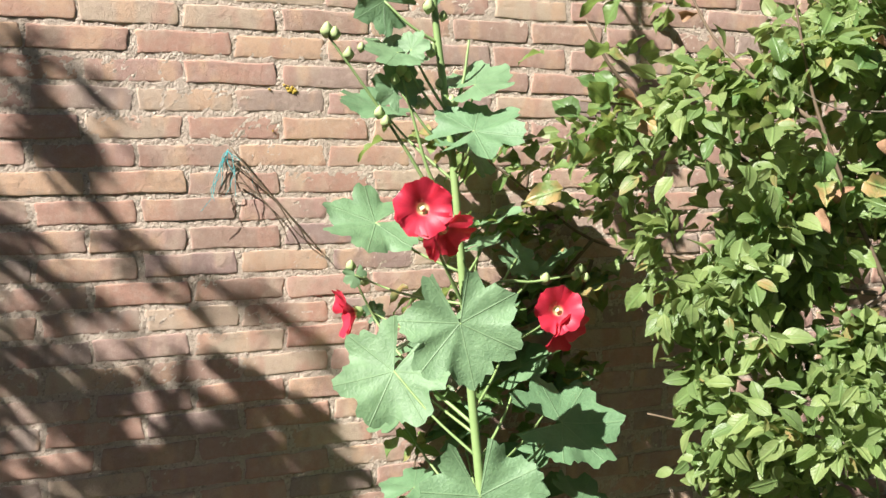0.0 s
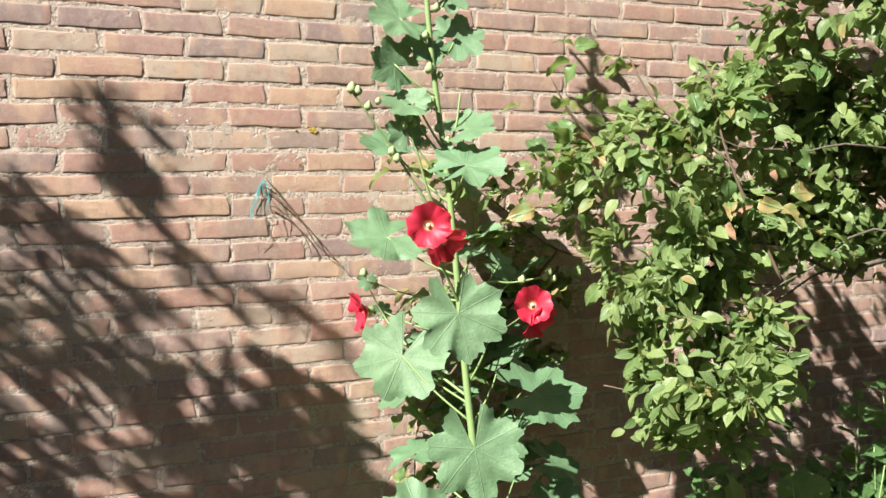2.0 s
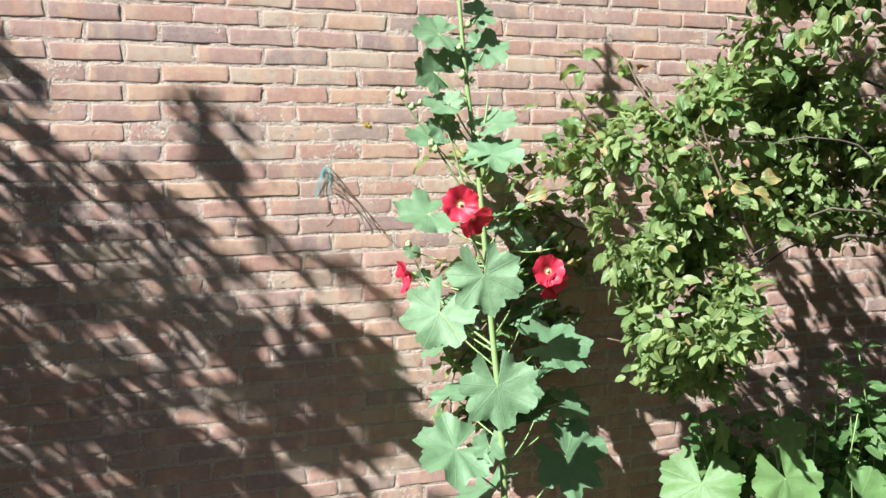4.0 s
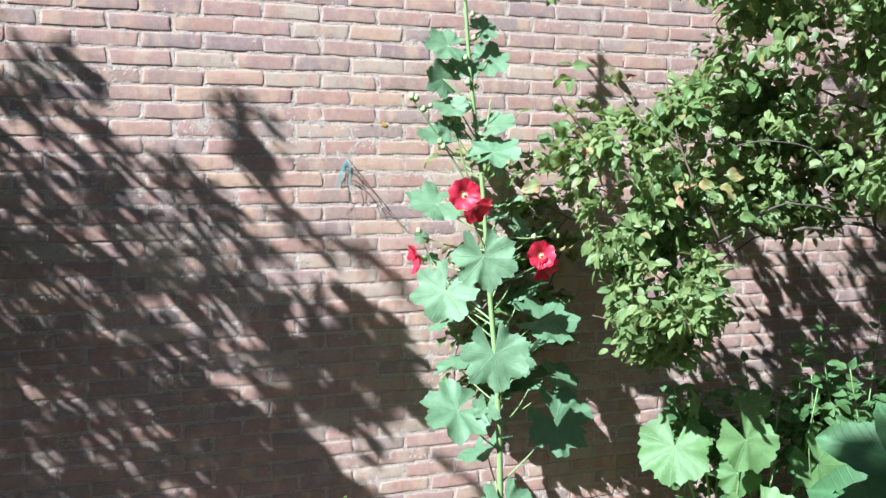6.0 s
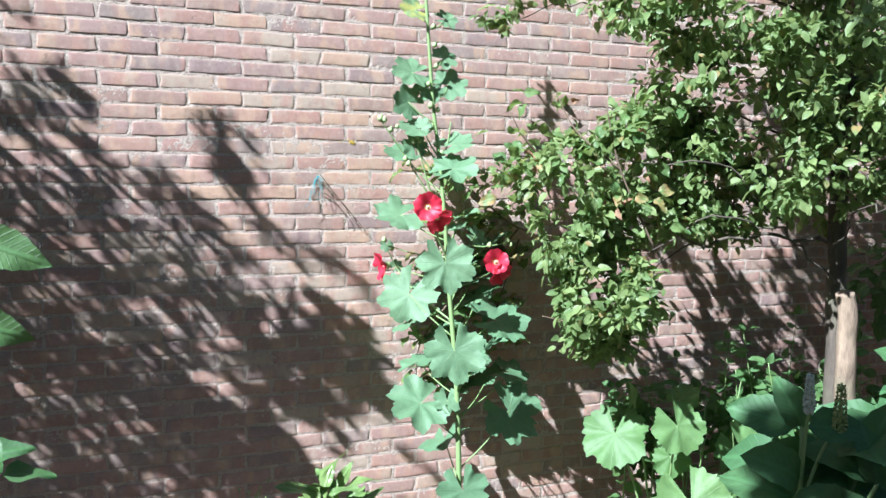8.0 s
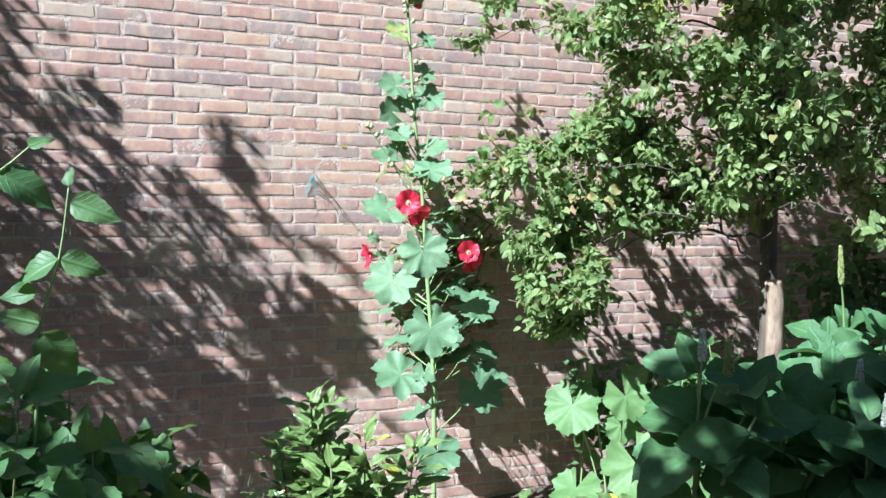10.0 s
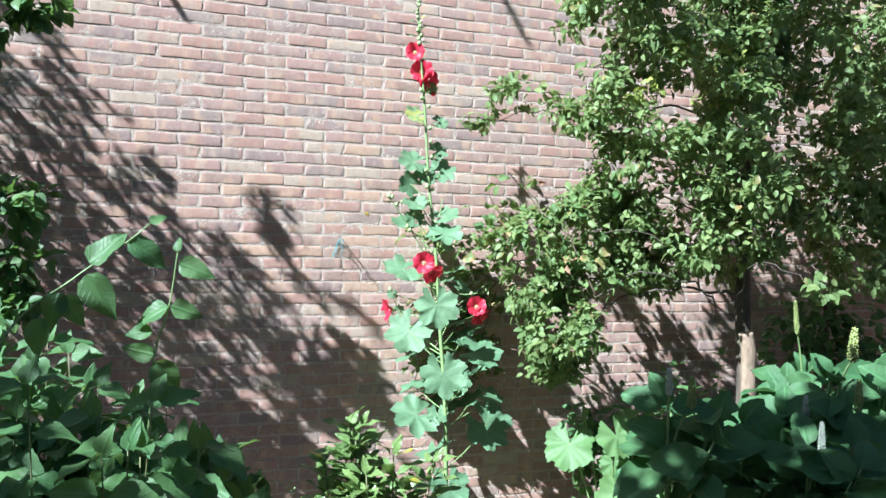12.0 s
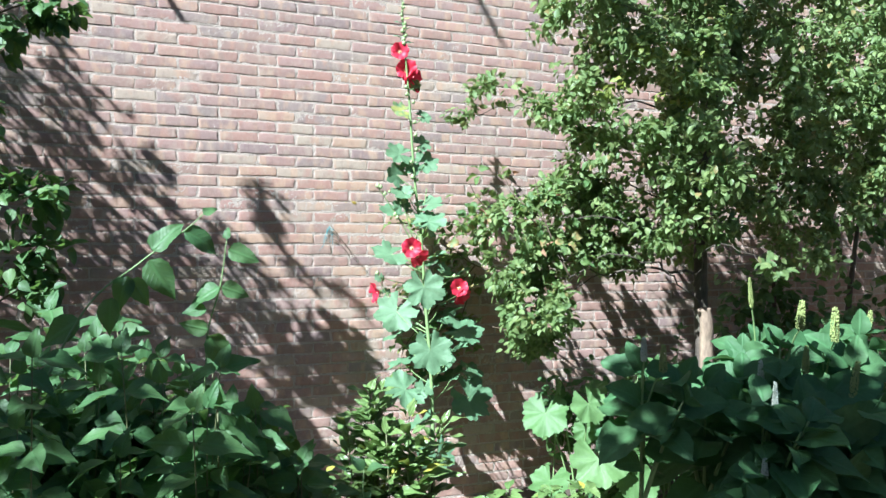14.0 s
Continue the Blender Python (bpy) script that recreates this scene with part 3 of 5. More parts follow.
def build_hollyhock():
    plant = thing("hollyhock", "tall single red hollyhock in flower before the brick wall", "hollyhock")
    line = curve_through(STEM, 6)
    n = len(line) - 1
    v, f, _ = tube(line, [0.0125 - 0.0088 * k / n for k in range(n + 1)], 10)
    part("stem", mesh_of("stem", v, f, STALK_GREEN), plant, label="pale green upright stem")
    leaves = [
        # joint, size, tip (right, up, towards the wall), face
        ((0.217, -0.60, 1.252), 0.122, (0.15, -1.0, -0.25), (-0.25, -1, 0.35), 0.07),
        ((0.180, -0.30, 1.098), 0.133, (-0.55, -0.95, -0.25), (-0.45, -0.9, 0.35), 0.16),
        ((0.140, -0.31, 1.420), 0.118, (-1.0, -0.20, -0.2), (-0.15, -0.60, 0.85), 0.10),
        ((0.495, -0.475, 1.000), 0.135, (1.0, -0.15, -0.1), (-0.1, -0.55, 0.80), 0.14),
        ((0.265, -0.58, 0.912), 0.130, (0.1, -1.0, -0.25), (-0.25, -0.95, 0.45), 0.05),
        ((0.185, -0.43, 0.680), 0.140, (-1.0, -0.25, -0.3), (-0.15, -0.7, 0.75), 0.15),
        ((0.240, -0.13, 0.945), 0.085, (-0.85, -0.55, -0.1), (-0.4, -0.9, 0.4), 0.16),
        ((0.580, -0.415, 0.605), 0.150, (0.7, -0.65, -0.2), (-0.2, -0.75, 0.65), 0.20),
        ((0.332, -0.52, 0.335), 0.120, (0.1, -1.0, -0.4), (-0.1, -0.8, 0.65), 0.08),
        ((0.285, -0.46, 0.690), 0.062, (-0.2, -0.75, -0.5), (0.0, -0.6, 0.8), 0.06),
        ((0.430, -0.24, 1.190), 0.090, (0.7, -0.6, 0.2), (0.2, -0.6, 0.75), 0.12),
        ((0.520, -0.22, 1.060), 0.120, (0.6, -0.7, 0.1), (0.1, -0.6, 0.75), 0.14),
        ((0.560, -0.24, 0.860), 0.120, (0.8, -0.4, 0.1), (0.1, -0.5, 0.85), 0.14),
        ((0.450, -0.18, 0.720), 0.115, (0.5, -0.6, 0.2), (-0.1, -0.5, 0.85), 0.12),
        ((0.640, -0.30, 0.740), 0.100, (0.9, -0.3, 0.1), (0.0, -0.5, 0.85), 0.12),
        ((0.400, -0.25, 1.360), 0.070, (0.9, -0.2, 0.1), (0.0, -0.6, 0.8), 0.10),
        ((0.470, -0.30, 1.330), 0.055, (0.8, -0.4, -0.1), (-0.2, -0.7, 0.7), 0.10),
        ((0.250, -0.22, 0.800), 0.110, (-0.5, -0.7, 0.2), (-0.2, -0.5, 0.85), 0.10),
        ((0.380, -0.20, 0.450), 0.120, (0.3, -0.7, 0.1), (0.0, -0.5, 0.85), 0.10),
        ((0.185, -0.12, 1.195), 0.030, (0.6, 0.5, 0.0), (-0.3, -0.9, 0.3), 0.03),
        ((0.145, -0.11, 1.285), 0.032, (-0.1, -1.0, 0.0), (-0.4, -0.9, 0.3), 0.03),
        ((0.420, -0.40, 0.840), 0.080, (0.8, -0.2, -0.2), (0.1, -0.7, 0.7), 0.12),
        ((0.160, -0.41, 1.758), 0.078, (-1.0, 0.0, -0.1), (-0.2, -0.85, 0.55), 0.14),
        ((0.188, -0.41, 1.765), 0.044, (0.55, 0.8, -0.1), (-0.3, -0.9, 0.3), 0.12),
        ((0.155, -0.28, 1.665), 0.088, (-1.0, -0.05, -0.2), (-0.2, -0.8, 0.6), 0.16),
        ((0.165, -0.40, 1.690), 0.055, (-0.3, 0.9, 0.1), (-0.4, -0.9, 0.2), 0.14),
        ((0.320, -0.42, 1.700), 0.088, (1.0, 0.40, 0.1), (-0.2, -0.60, 0.45), 0.14),
        ((0.285, -0.50, 1.605), 0.105, (1.0, 0.35, 0.05), (-0.25, -0.8, 0.6), 0.08),
        ((0.300, -0.41, 1.585), 0.075, (-0.85, -0.1, -0.3), (-0.2, -0.8, 0.6), 0.08),
        ((0.320, -0.40, 1.570), 0.070, (0.6, -0.6, 0.1), (0.2, -0.8, 0.5), 0.08),
        ((0.215, -0.38, 2.215), 0.056, (-1.0, 0.05, -0.1), (-0.2, -0.8, 0.6), 0.05),
        ((0.255, -0.37, 2.190), 0.042, (1.0, -0.1, 0.0), (-0.1, -0.8, 0.6), 0.05),
        ((0.205, -0.38, 1.975), 0.070, (-1.0, 0.0, -0.1), (-0.2, -0.8, 0.6), 0.07),
        ((0.272, -0.37, 1.935), 0.066, (1.0, 0.2, 0.0), (-0.2, -0.85, 0.5), 0.07),
        ((0.250, -0.38, 1.915), 0.055, (-0.45, -0.5, -0.3), (0.3, -0.7, 0.5), 0.05),
        ((0.255, -0.36, 2.040), 0.050, (0.9, 0.25, 0.2), (0.1, -0.8, 0.5), 0.05),
        ((0.180, -0.38, 1.860), 0.060, (-0.8, 0.3, -0.1), (-0.3, -0.9, 0.3), 0.08),
        ((0.225, -0.37, 2.360), 0.032, (0.6, -0.5, 0.0), (-0.1, -0.9, 0.4), 0.03),
        # leaves added close to the wall only to shade it
        ((0.225, -0.12, 1.085), 0.105, (0.1, -1.0, 0.1), (-0.6, -0.6, 0.5), 0.10),
        ((0.400, -0.13, 1.150), 0.110, (0.2, -1.0, 0.1), (-0.6, -0.6, 0.5), 0.10),
        ((0.530, -0.13, 1.130), 0.115, (0.2, -1.0, 0.1), (-0.6, -0.6, 0.5), 0.10),
        ((0.720, -0.14, 1.220), 0.105, (0.2, -1.0, 0.1), (-0.6, -0.6, 0.5), 0.10),
        ((0.620, -0.15, 1.300), 0.100, (0.2, -1.0, 0.1), (-0.6, -0.6, 0.5), 0.10),
        ((0.480, -0.12, 1.400), 0.090, (0.2, -1.0, 0.1), (-0.6, -0.6, 0.5), 0.10),
        ((0.600, -0.17, 0.700), 0.110, (0.2, -1.0, 0.1), (-0.6, -0.6, 0.5), 0.10),
        ((0.450, -0.14, 0.640), 0.105, (0.2, -1.0, 0.1), (-0.6, -0.6, 0.5), 0.10),
        ((0.660, -0.16, 0.980), 0.105, (0.2, -1.0, 0.1), (-0.6, -0.6, 0.5), 0.10),
        ((0.400, -0.13, 0.900), 0.110, (0.2, -1.0, 0.1), (-0.6, -0.6, 0.5), 0.10),
    ]
    for k, (joint, size, tip, face, drop) in enumerate(leaves):
        if joint[1] > -0.26 and joint[2] < 1.5 and size > 0.05:
            # leaves behind the stem, most added to shade the wall, lie flat to the light
            tip, face = (0.85 if k % 2 else -0.3, 0.38 if k % 2 else -0.1, 0.25 if k % 3 else -0.5), (-0.42, 0.05, 0.9)
        if joint[2] > 1.8:
            # the upper leaves stand well out from the stem
            joint, size = (joint[0] + 0.045 * tip[0], joint[1], joint[2]), size * 1.25
        if joint[2] > 1.5:
            face = (face[0] - 0.15, face[1], face[2] + (0.75 if joint[2] < 1.8 else 0.0))
        holly_leaf(plant, joint, size, tip, face, drop, seed=k + 3, ragged=0.14 if k in (1, 3, 7) else 0.05, cup=0.14 if k == 7 else 0.07, deep=0.27, wave=0.085 if size > 0.09 else 0.06)
    for k, (at, face, size, wide) in enumerate([
        ((0.168, -0.535, 1.458), (-0.30, -1.0, 0.12), 0.055, 1.0),
        ((0.228, -0.47, 1.418), (0.30, -0.75, -0.55), 0.058, 1.0),
        ((0.499, -0.44, 1.232), (-0.35, -1.0, 0.20), 0.054, 0.9),
        ((0.508, -0.42, 1.200), (0.35, -0.75, -0.55), 0.058, 0.95),
        ((0.150, -0.11, 1.198), (-1.0, 0.05, -0.2), 0.066, 0.95),
        ((0.158, -0.37, 2.537), (-0.35, -1.0, 0.1), 0.050, 1.0),
        ((0.198, -0.37, 2.440), (-0.30, -1.0, 0.0), 0.060, 1.0),
        ((0.222, -0.36, 2.410), (0.40, -0.75, -0.5), 0.060, 0.95),
        ((0.246, -0.36, 2.342), (0.5, -0.6, -0.3), 0.030, 0.4),
    ]):
        flower(plant, at, face, size, wide, seed=k)
    twigs = [
        [(0.262, -0.405, 1.40), (0.213, -0.41, 1.51), (0.115, -0.41, 1.66), (0.021, -0.41, 1.787)],
        [(0.265, -0.405, 1.45), (0.222, -0.41, 1.53), (0.195, -0.41, 1.62), (0.168, -0.41, 1.718)],
        [(0.315, -0.43, 1.00), (0.24, -0.28, 1.08), (0.19, -0.15, 1.17), (0.135, -0.10, 1.30)],
        [(0.285, -0.415, 1.18), (0.36, -0.42, 1.29), (0.45, -0.43, 1.295), (0.551, -0.45, 1.31)],
        [(0.262, -0.40, 1.60), (0.30, -0.40, 1.70), (0.315, -0.40, 1.79)],
        [(0.30, -0.42, 1.24), (0.23, -0.46, 1.36), (0.175, -0.52, 1.44)],
    ]
    # narrow leaves added to the spire to widen its shadow on the wall
    spire = mesh_of("bract", *blade(lance, 0.3, 0.3, 0.05, 6, 17)[:2], HOLLY_LEAF, blade(lance, 0.3, 0.3, 0.05, 6, 17)[2])
    for k in range(11):
        p = stem_at(2.58 + 0.026 * k)
        a = 2.4 * k
        part("bract", spire, plant, aimed(p, (math.cos(a), 0.5 * math.sin(a), 0.5), (-0.4 * math.cos(a), -0.5, 0.8), 0.065 - 0.003 * k))
    for pts in twigs:
        v, f, _ = limb(pts, 0.0042, 0.0022, 6, 6)
        part("side_shoot", mesh_of("side_shoot", v, f, STALK_GREEN), plant)
    shapes = [mesh_of("bud", *bud_shape(s), BUD_GREEN) for s in range(2)]
    buds = [((0.021, -0.41, 1.792), 0.014), ((0.035, -0.415, 1.786), 0.012), ((0.062, -0.41, 1.75), 0.012), ((0.085, -0.42, 1.762), 0.009), ((0.168, -0.41, 1.724), 0.013), ((0.182, -0.41, 1.712), 0.011), ((0.155, -0.41, 1.705), 0.010),
            ((0.122, -0.41, 1.64), 0.012), ((0.132, -0.42, 1.622), 0.012), ((0.205, -0.40, 1.662), 0.013), ((0.215, -0.41, 1.66), 0.011), ((0.234, -0.40, 1.765), 0.014), ((0.252, -0.40, 1.70), 0.012), ((0.225, -0.41, 1.848), 0.014), ((0.262, -0.39, 1.835), 0.010),
            ((0.272, -0.41, 1.665), 0.012), ((0.545, -0.45, 1.318), 0.012), ((0.56, -0.45, 1.30), 0.010), ((0.535, -0.45, 1.305), 0.010), ((0.475, -0.43, 1.30), 0.013), ((0.137, -0.10, 1.305), 0.013), ((0.16, -0.10, 1.285), 0.012), ((0.165, -0.12, 1.27), 0.012)]
    r = np.random.default_rng(2)
    for k in range(16):
        z = 2.58 + 0.022 * k
        p = stem_at(z)
        buds.append(((p.x + r.uniform(-0.014, 0.014), p.y - 0.008, z), 0.0125 - 0.0005 * k))
    for z in (2.0, 2.08, 2.15, 2.26, 2.3, 2.34, 1.93):
        p = stem_at(z)
        buds.append(((p.x + r.choice([-0.018, 0.018]), p.y - 0.012, z), 0.011))
    for k, (at, size) in enumerate(buds):
        d = (r.uniform(-0.6, 0.6), -0.5, 1)
        part("bud", shapes[k % 2], plant, aimed(at, (1, 0, 0), d, size))


build_hollyhock()


# ---- fruit tree ----
# outlines of the two masses of the crown, across and up
UPPER_CROWN = [(0.72, 3.4), (0.74, 2.75), (0.80, 2.5), (0.84, 2.2), (0.92, 2.02), (1.04, 1.86), (1.21, 1.61), (1.43, 1.37), (1.67, 1.31), (1.82, 1.38), (1.95, 1.68), (2.32, 1.72), (2.40, 1.34), (2.68, 1.34), (2.80, 1.72), (3.40, 1.80), (3.6, 3.4)]
LOWER_CROWN = [(0.60, 1.66), (0.82, 1.75), (1.03, 1.88), (1.22, 1.88), (1.36, 1.68), (1.75, 1.55), (1.70, 1.34), (1.47, 1.33), (1.23, 1.36), (0.99, 1.30), (0.95, 1.0), (0.87, 0.85), (0.70, 0.99), (0.64, 1.16), (0.62, 1.34), (0.55, 1.50)]


def inside(x, z, outline):
    odd = False
    for (xa, za), (xb, zb) in zip(outline, outline[1:] + outline[:1]):
        if (za > z) != (zb > z) and x < xa + (xb - xa) * (z - za) / (zb - za):
            odd = not odd
    return odd


def build_tree():
    tree = thing("fruit_tree", "pruned old fruit tree with glossy green leaves against the wall", "tree", (0, 0, 0))
    trunk = [(1.88, -0.88, -0.14), (1.88, -0.88, 0.4), (1.87, -0.88, 0.9), (1.85, -0.88, 1.3), (1.85, -0.88, 1.8), (1.95, -0.86, 2.4), (2.0, -0.88, 3.1), (2.1, -0.9, 3.7)]
    v, f, _ = limb(trunk, 0.050, 0.022, 12, 6, 0.014)
    part("trunk", mesh_of("trunk", v, f, BARK), tree, label="grey-brown knotted trunk")
    stub = [(1.80, -1.02, -0.14), (1.79, -1.02, 0.4), (1.775, -1.025, 0.75), (1.76, -1.03, 1.0), (1.75, -1.03, 1.13)]
    v, f, _ = limb(stub, 0.044, 0.036, 16, 10, 0.012)
    part("sawn_stub", mesh_of("sawn_stub", v, f, BARE_WOOD), tree, label="sawn-off pale barkless stub")
    limbs = [
        ([(1.76, -0.92, 1.30), (1.50, -0.85, 1.34), (1.25, -0.72, 1.33), (0.98, -0.58, 1.45), (0.70, -0.5, 1.60), (0.50, -0.48, 1.66)], 0.024),
        ([(1.25, -0.72, 1.33), (1.10, -0.66, 1.18), (0.98, -0.6, 1.03), (0.88, -0.55, 0.92)], 0.010),
        ([(1.78, -0.90, 1.6), (1.52, -0.8, 1.78), (1.25, -0.72, 1.84), (1.02, -0.68, 1.74), (0.85, -0.65, 1.62)], 0.018),
        ([(1.88, -0.87, 2.15), (1.5, -0.8, 2.3), (1.1, -0.65, 2.2), (0.8, -0.5, 2.28), (0.56, -0.45, 2.21)], 0.020),
        ([(1.95, -0.86, 2.4), (1.65, -1.0, 2.6), (1.35, -1.15, 2.65), (1.0, -1.2, 2.7)], 0.020),
        ([(1.76, -0.92, 1.4), (2.1, -1.0, 1.7), (2.5, -1.05, 1.95), (3.0, -1.1, 2.1)], 0.022),
        ([(1.90, -0.87, 2.2), (2.3, -0.95, 2.5), (2.8, -1.0, 2.7), (3.3, -1.0, 2.9)], 0.022),
        ([(1.98, -0.87, 2.9), (2.3, -1.0, 3.2), (2.7, -1.1, 3.5)], 0.018),
        ([(1.77, -0.93, 1.15), (1.5, -0.98, 1.36), (1.2, -0.95, 1.42), (0.95, -0.84, 1.3), (0.86, -0.8, 1.1)], 0.016),
        ([(1.50, -0.98, 1.36), (1.2, -1.0, 1.6), (0.95, -0.9, 1.62), (0.8, -0.8, 1.68)], 0.012),
        ([(1.77, -0.93, 1.25), (1.6, -1.2, 1.45), (1.4, -1.55, 1.48), (1.3, -1.9, 1.42)], 0.014),
    ]
    for pts, thick in limbs:
        v, f, _ = limb(pts, thick * 0.34, thick * 0.08, 8, 6, 0.04)
        part("limb", mesh_of("limb", v, f, BARK), tree)
    clumps = [
        # centre, radii, leaves
        ((0.70, -0.50, 2.36), (0.20, 0.12, 0.10), 170), ((0.52, -0.45, 2.22), (0.12, 0.08, 0.08), 70), ((0.88, -0.58, 2.26), (0.15, 0.12, 0.10), 110), ((0.62, -0.48, 2.18), (0.14, 0.08, 0.05), 60),
        ((0.52, -0.50, 1.60), (0.10, 0.10, 0.06), 24), ((0.68, -0.45, 1.64), (0.16, 0.12, 0.07), 60), ((1.29, -1.98, 1.40), (0.10, 0.10, 0.05), 34),
    ]
    near = [
        ((0.55, -0.60, 1.63), (0.14, 0.10, 0.06), 34), ((0.50, -0.55, 1.50), (0.10, 0.08, 0.04), 16), ((0.74, -0.52, 1.29), (0.10, 0.08, 0.10), 40),
        ((0.80, -0.58, 1.02), (0.13, 0.10, 0.07), 30), ((0.80, -0.80, 1.62), (0.17, 0.13, 0.14), 85), ((0.87, -0.82, 1.42), (0.16, 0.12, 0.12), 60), ((0.80, -0.80, 1.22), (0.12, 0.10, 0.10), 36),
        ((0.92, -0.80, 1.04), (0.14, 0.10, 0.10), 40), ((0.60, -0.52, 1.74), (0.06, 0.06, 0.05), 9), ((0.60, -0.60, 1.88), (0.07, 0.05, 0.05), 11), ((0.37, -0.62, 1.62), (0.08, 0.06, 0.05), 12), ((0.46, -0.60, 1.72), (0.07, 0.05, 0.04), 6), ((0.98, -0.78, 1.80), (0.14, 0.12, 0.08), 30), ((1.02, -0.08, 1.96), (0.06, 0.04, 0.06), 9),
    ]
    r = np.random.default_rng(11)
    shapes = [blade(elliptic, 0.35, 0.30, 0.03, 5, s, 0.0, (-1, 0, 1)) for s in range(4)]
    # sprays of leaves through the crown's outline, seen against the wall
    for outline, sprays, depth, thick in ((UPPER_CROWN, 1350, 0.98, 0.26), (LOWER_CROWN, 250, 0.70, 0.16)):
        xs, zs = [p[0] for p in outline], [p[1] for p in outline]
        n = 0
        while n < sprays:
            x, z = r.uniform(min(xs), max(xs)), r.uniform(min(zs), max(zs))
            if not inside(x, z, outline) or noise.noise((x * 3.4, z * 3.4, 1.0)) < (-0.42 if x < 1.4 else -0.5):
                continue
            y = -depth - (0.34 if thick > 0.2 else 0.22) * noise.noise((x * 2.3, z * 2.3, 7.0)) + r.uniform(-thick, thick)
            g = r.uniform(0.05, 0.14)
            clumps.append(((x, y, z), (g, g, g * 0.75), int(r.uniform(18, 42))))
            n += 1
    poses = [p for c, rad, n in clumps for p in leaf_poses(c, rad, n, 0.047, r, sunny=0.5, spread=0.65)]
    groups = [scattered(shapes[k], poses[k::4]) for k in range(4)]
    verts, quads, uvs, n = [], [], [], 0
    for v, q, u in groups:
        verts.append(v), quads.append(q + n), uvs.append(u)
        n += len(v)
    young = [p for c, rad, n in (((1.22, -1.18, 2.50), (0.12, 0.1, 0.10), 60), ((1.50, -1.22, 2.40), (0.12, 0.1, 0.10), 60), ((1.36, -1.2, 2.24), (0.12, 0.1, 0.08), 45), ((1.05, -1.1, 2.30), (0.10, 0.1, 0.07), 30), ((1.62, -1.2, 2.12), (0.10, 0.1, 0.07), 35), ((1.75, -1.15, 2.7), (0.12, 0.1, 0.1), 45)) for p in leaf_poses(c, rad, n, 0.05, r, spread=0.5)]
    tips = part("young_foliage", fast_mesh("young_foliage", *scattered(shapes[0], young)[:2], FRUIT_YOUNG, scattered(shapes[0], young)[2]), tree, label="yellow-green young leaves")
    tagged(tips, kind="stuff")
    crown = part("crown", fast_mesh("crown", np.concatenate(verts), np.concatenate(quads), FRUIT_LEAF, np.concatenate(uvs)), tree, label="dense crown of glossy green leaves")
    tagged(crown, kind="stuff")
    k = 0
    shapes = [blade(ovate, 0.32, 0.35, 0.09, 9, s + 9, 0.05) for s in range(4)]
    meshes = [mesh_of("leaf", *s[:2], FRUIT_LEAF_ONE, s[2]) for s in shapes]
    dry = [mesh_of("withered_leaf", *blade(ovate, 0.9, 0.5, 0.12, 7, s)[:2], WITHERED) for s in (2, 3)]
    for c, rad, n in near:
        for p in leaf_poses(c, [1.3 * q for q in rad], int(n * 0.58), 0.060, r, sunny=0.5, spread=0.6):
            old = k % 13 == 5
            part("leaf", dry[k % 2] if old else meshes[k % 4], tree, p @ Matrix.Scale(0.7 if old else 1.0, 4))
            k += 1
    # flat sprays close to the wall, spread to the light, added to shade it
    flat = [((0.38, -0.12, 1.62), 16), ((0.52, -0.12, 1.56), 26), ((0.62, -0.12, 1.42), 26), ((0.45, -0.12, 1.38), 24), ((0.36, -0.12, 1.22), 20), ((0.55, -0.13, 1.22), 26), ((0.70, -0.12, 1.24), 24), ((0.66, -0.12, 1.02), 24), ((0.50, -0.12, 1.02), 24), ((0.36, -0.11, 0.90), 20), ((0.64, -0.12, 0.84), 18), ((0.30, -0.11, 0.70), 14), ((0.46, -0.11, 0.72), 16)]
    for (x, y, z), n in flat:
        for _ in range(n):
            p = Vector((x + r.normal() * 0.075, min(-0.03, y + r.normal() * 0.03), z + r.normal() * 0.03))
            a = r.uniform(0, 6.28)
            part("leaf", meshes[k % 4], tree, aimed(p, (math.cos(a), 0.6 * math.sin(a), 0.4 * math.cos(a)), Vector((-0.42, 0.05, 0.9)) + Vector(r.normal(size=3)) * 0.12, 0.066 * r.uniform(0.8, 1.2)))
            k += 1
    # thin twigs through the near clumps
    twigs = [[(0.98, -0.58, 1.45), (0.8, -0.62, 1.56), (0.62, -0.62, 1.64), (0.47, -0.58, 1.66)], [(0.98, -0.84, 1.3), (0.88, -0.82, 1.5), (0.82, -0.8, 1.66), (0.78, -0.78, 1.86)], [(0.95, -0.84, 1.3), (0.85, -0.68, 1.3), (0.72, -0.55, 1.27)],
             [(0.9, -0.8, 1.15), (0.84, -0.7, 1.04), (0.76, -0.58, 1.0), (0.66, -0.54, 1.02)], [(0.66, -0.5, 1.66), (0.58, -0.5, 1.74), (0.53, -0.49, 1.83)], [(0.85, -0.8, 1.6), (0.72, -0.68, 1.75), (0.66, -0.62, 1.9)]]
    # twigs that carry the added flat sprays
    twigs += [[(0.98, -0.30, 1.30), (0.75, -0.15, 1.35), (0.55, -0.12, 1.50), (0.36, -0.12, 1.62)], [(0.75, -0.15, 1.35), (0.62, -0.12, 1.20), (0.45, -0.12, 1.05), (0.30, -0.11, 0.85), (0.28, -0.11, 0.68)], [(0.75, -0.15, 1.30), (0.68, -0.12, 1.05), (0.6, -0.12, 0.82)]]
    for pts in twigs:
        v, f, _ = limb(pts, 0.005, 0.002, 6, 5)
        part("twig", mesh_of("twig", v, f, TWIG), tree)


build_tree()


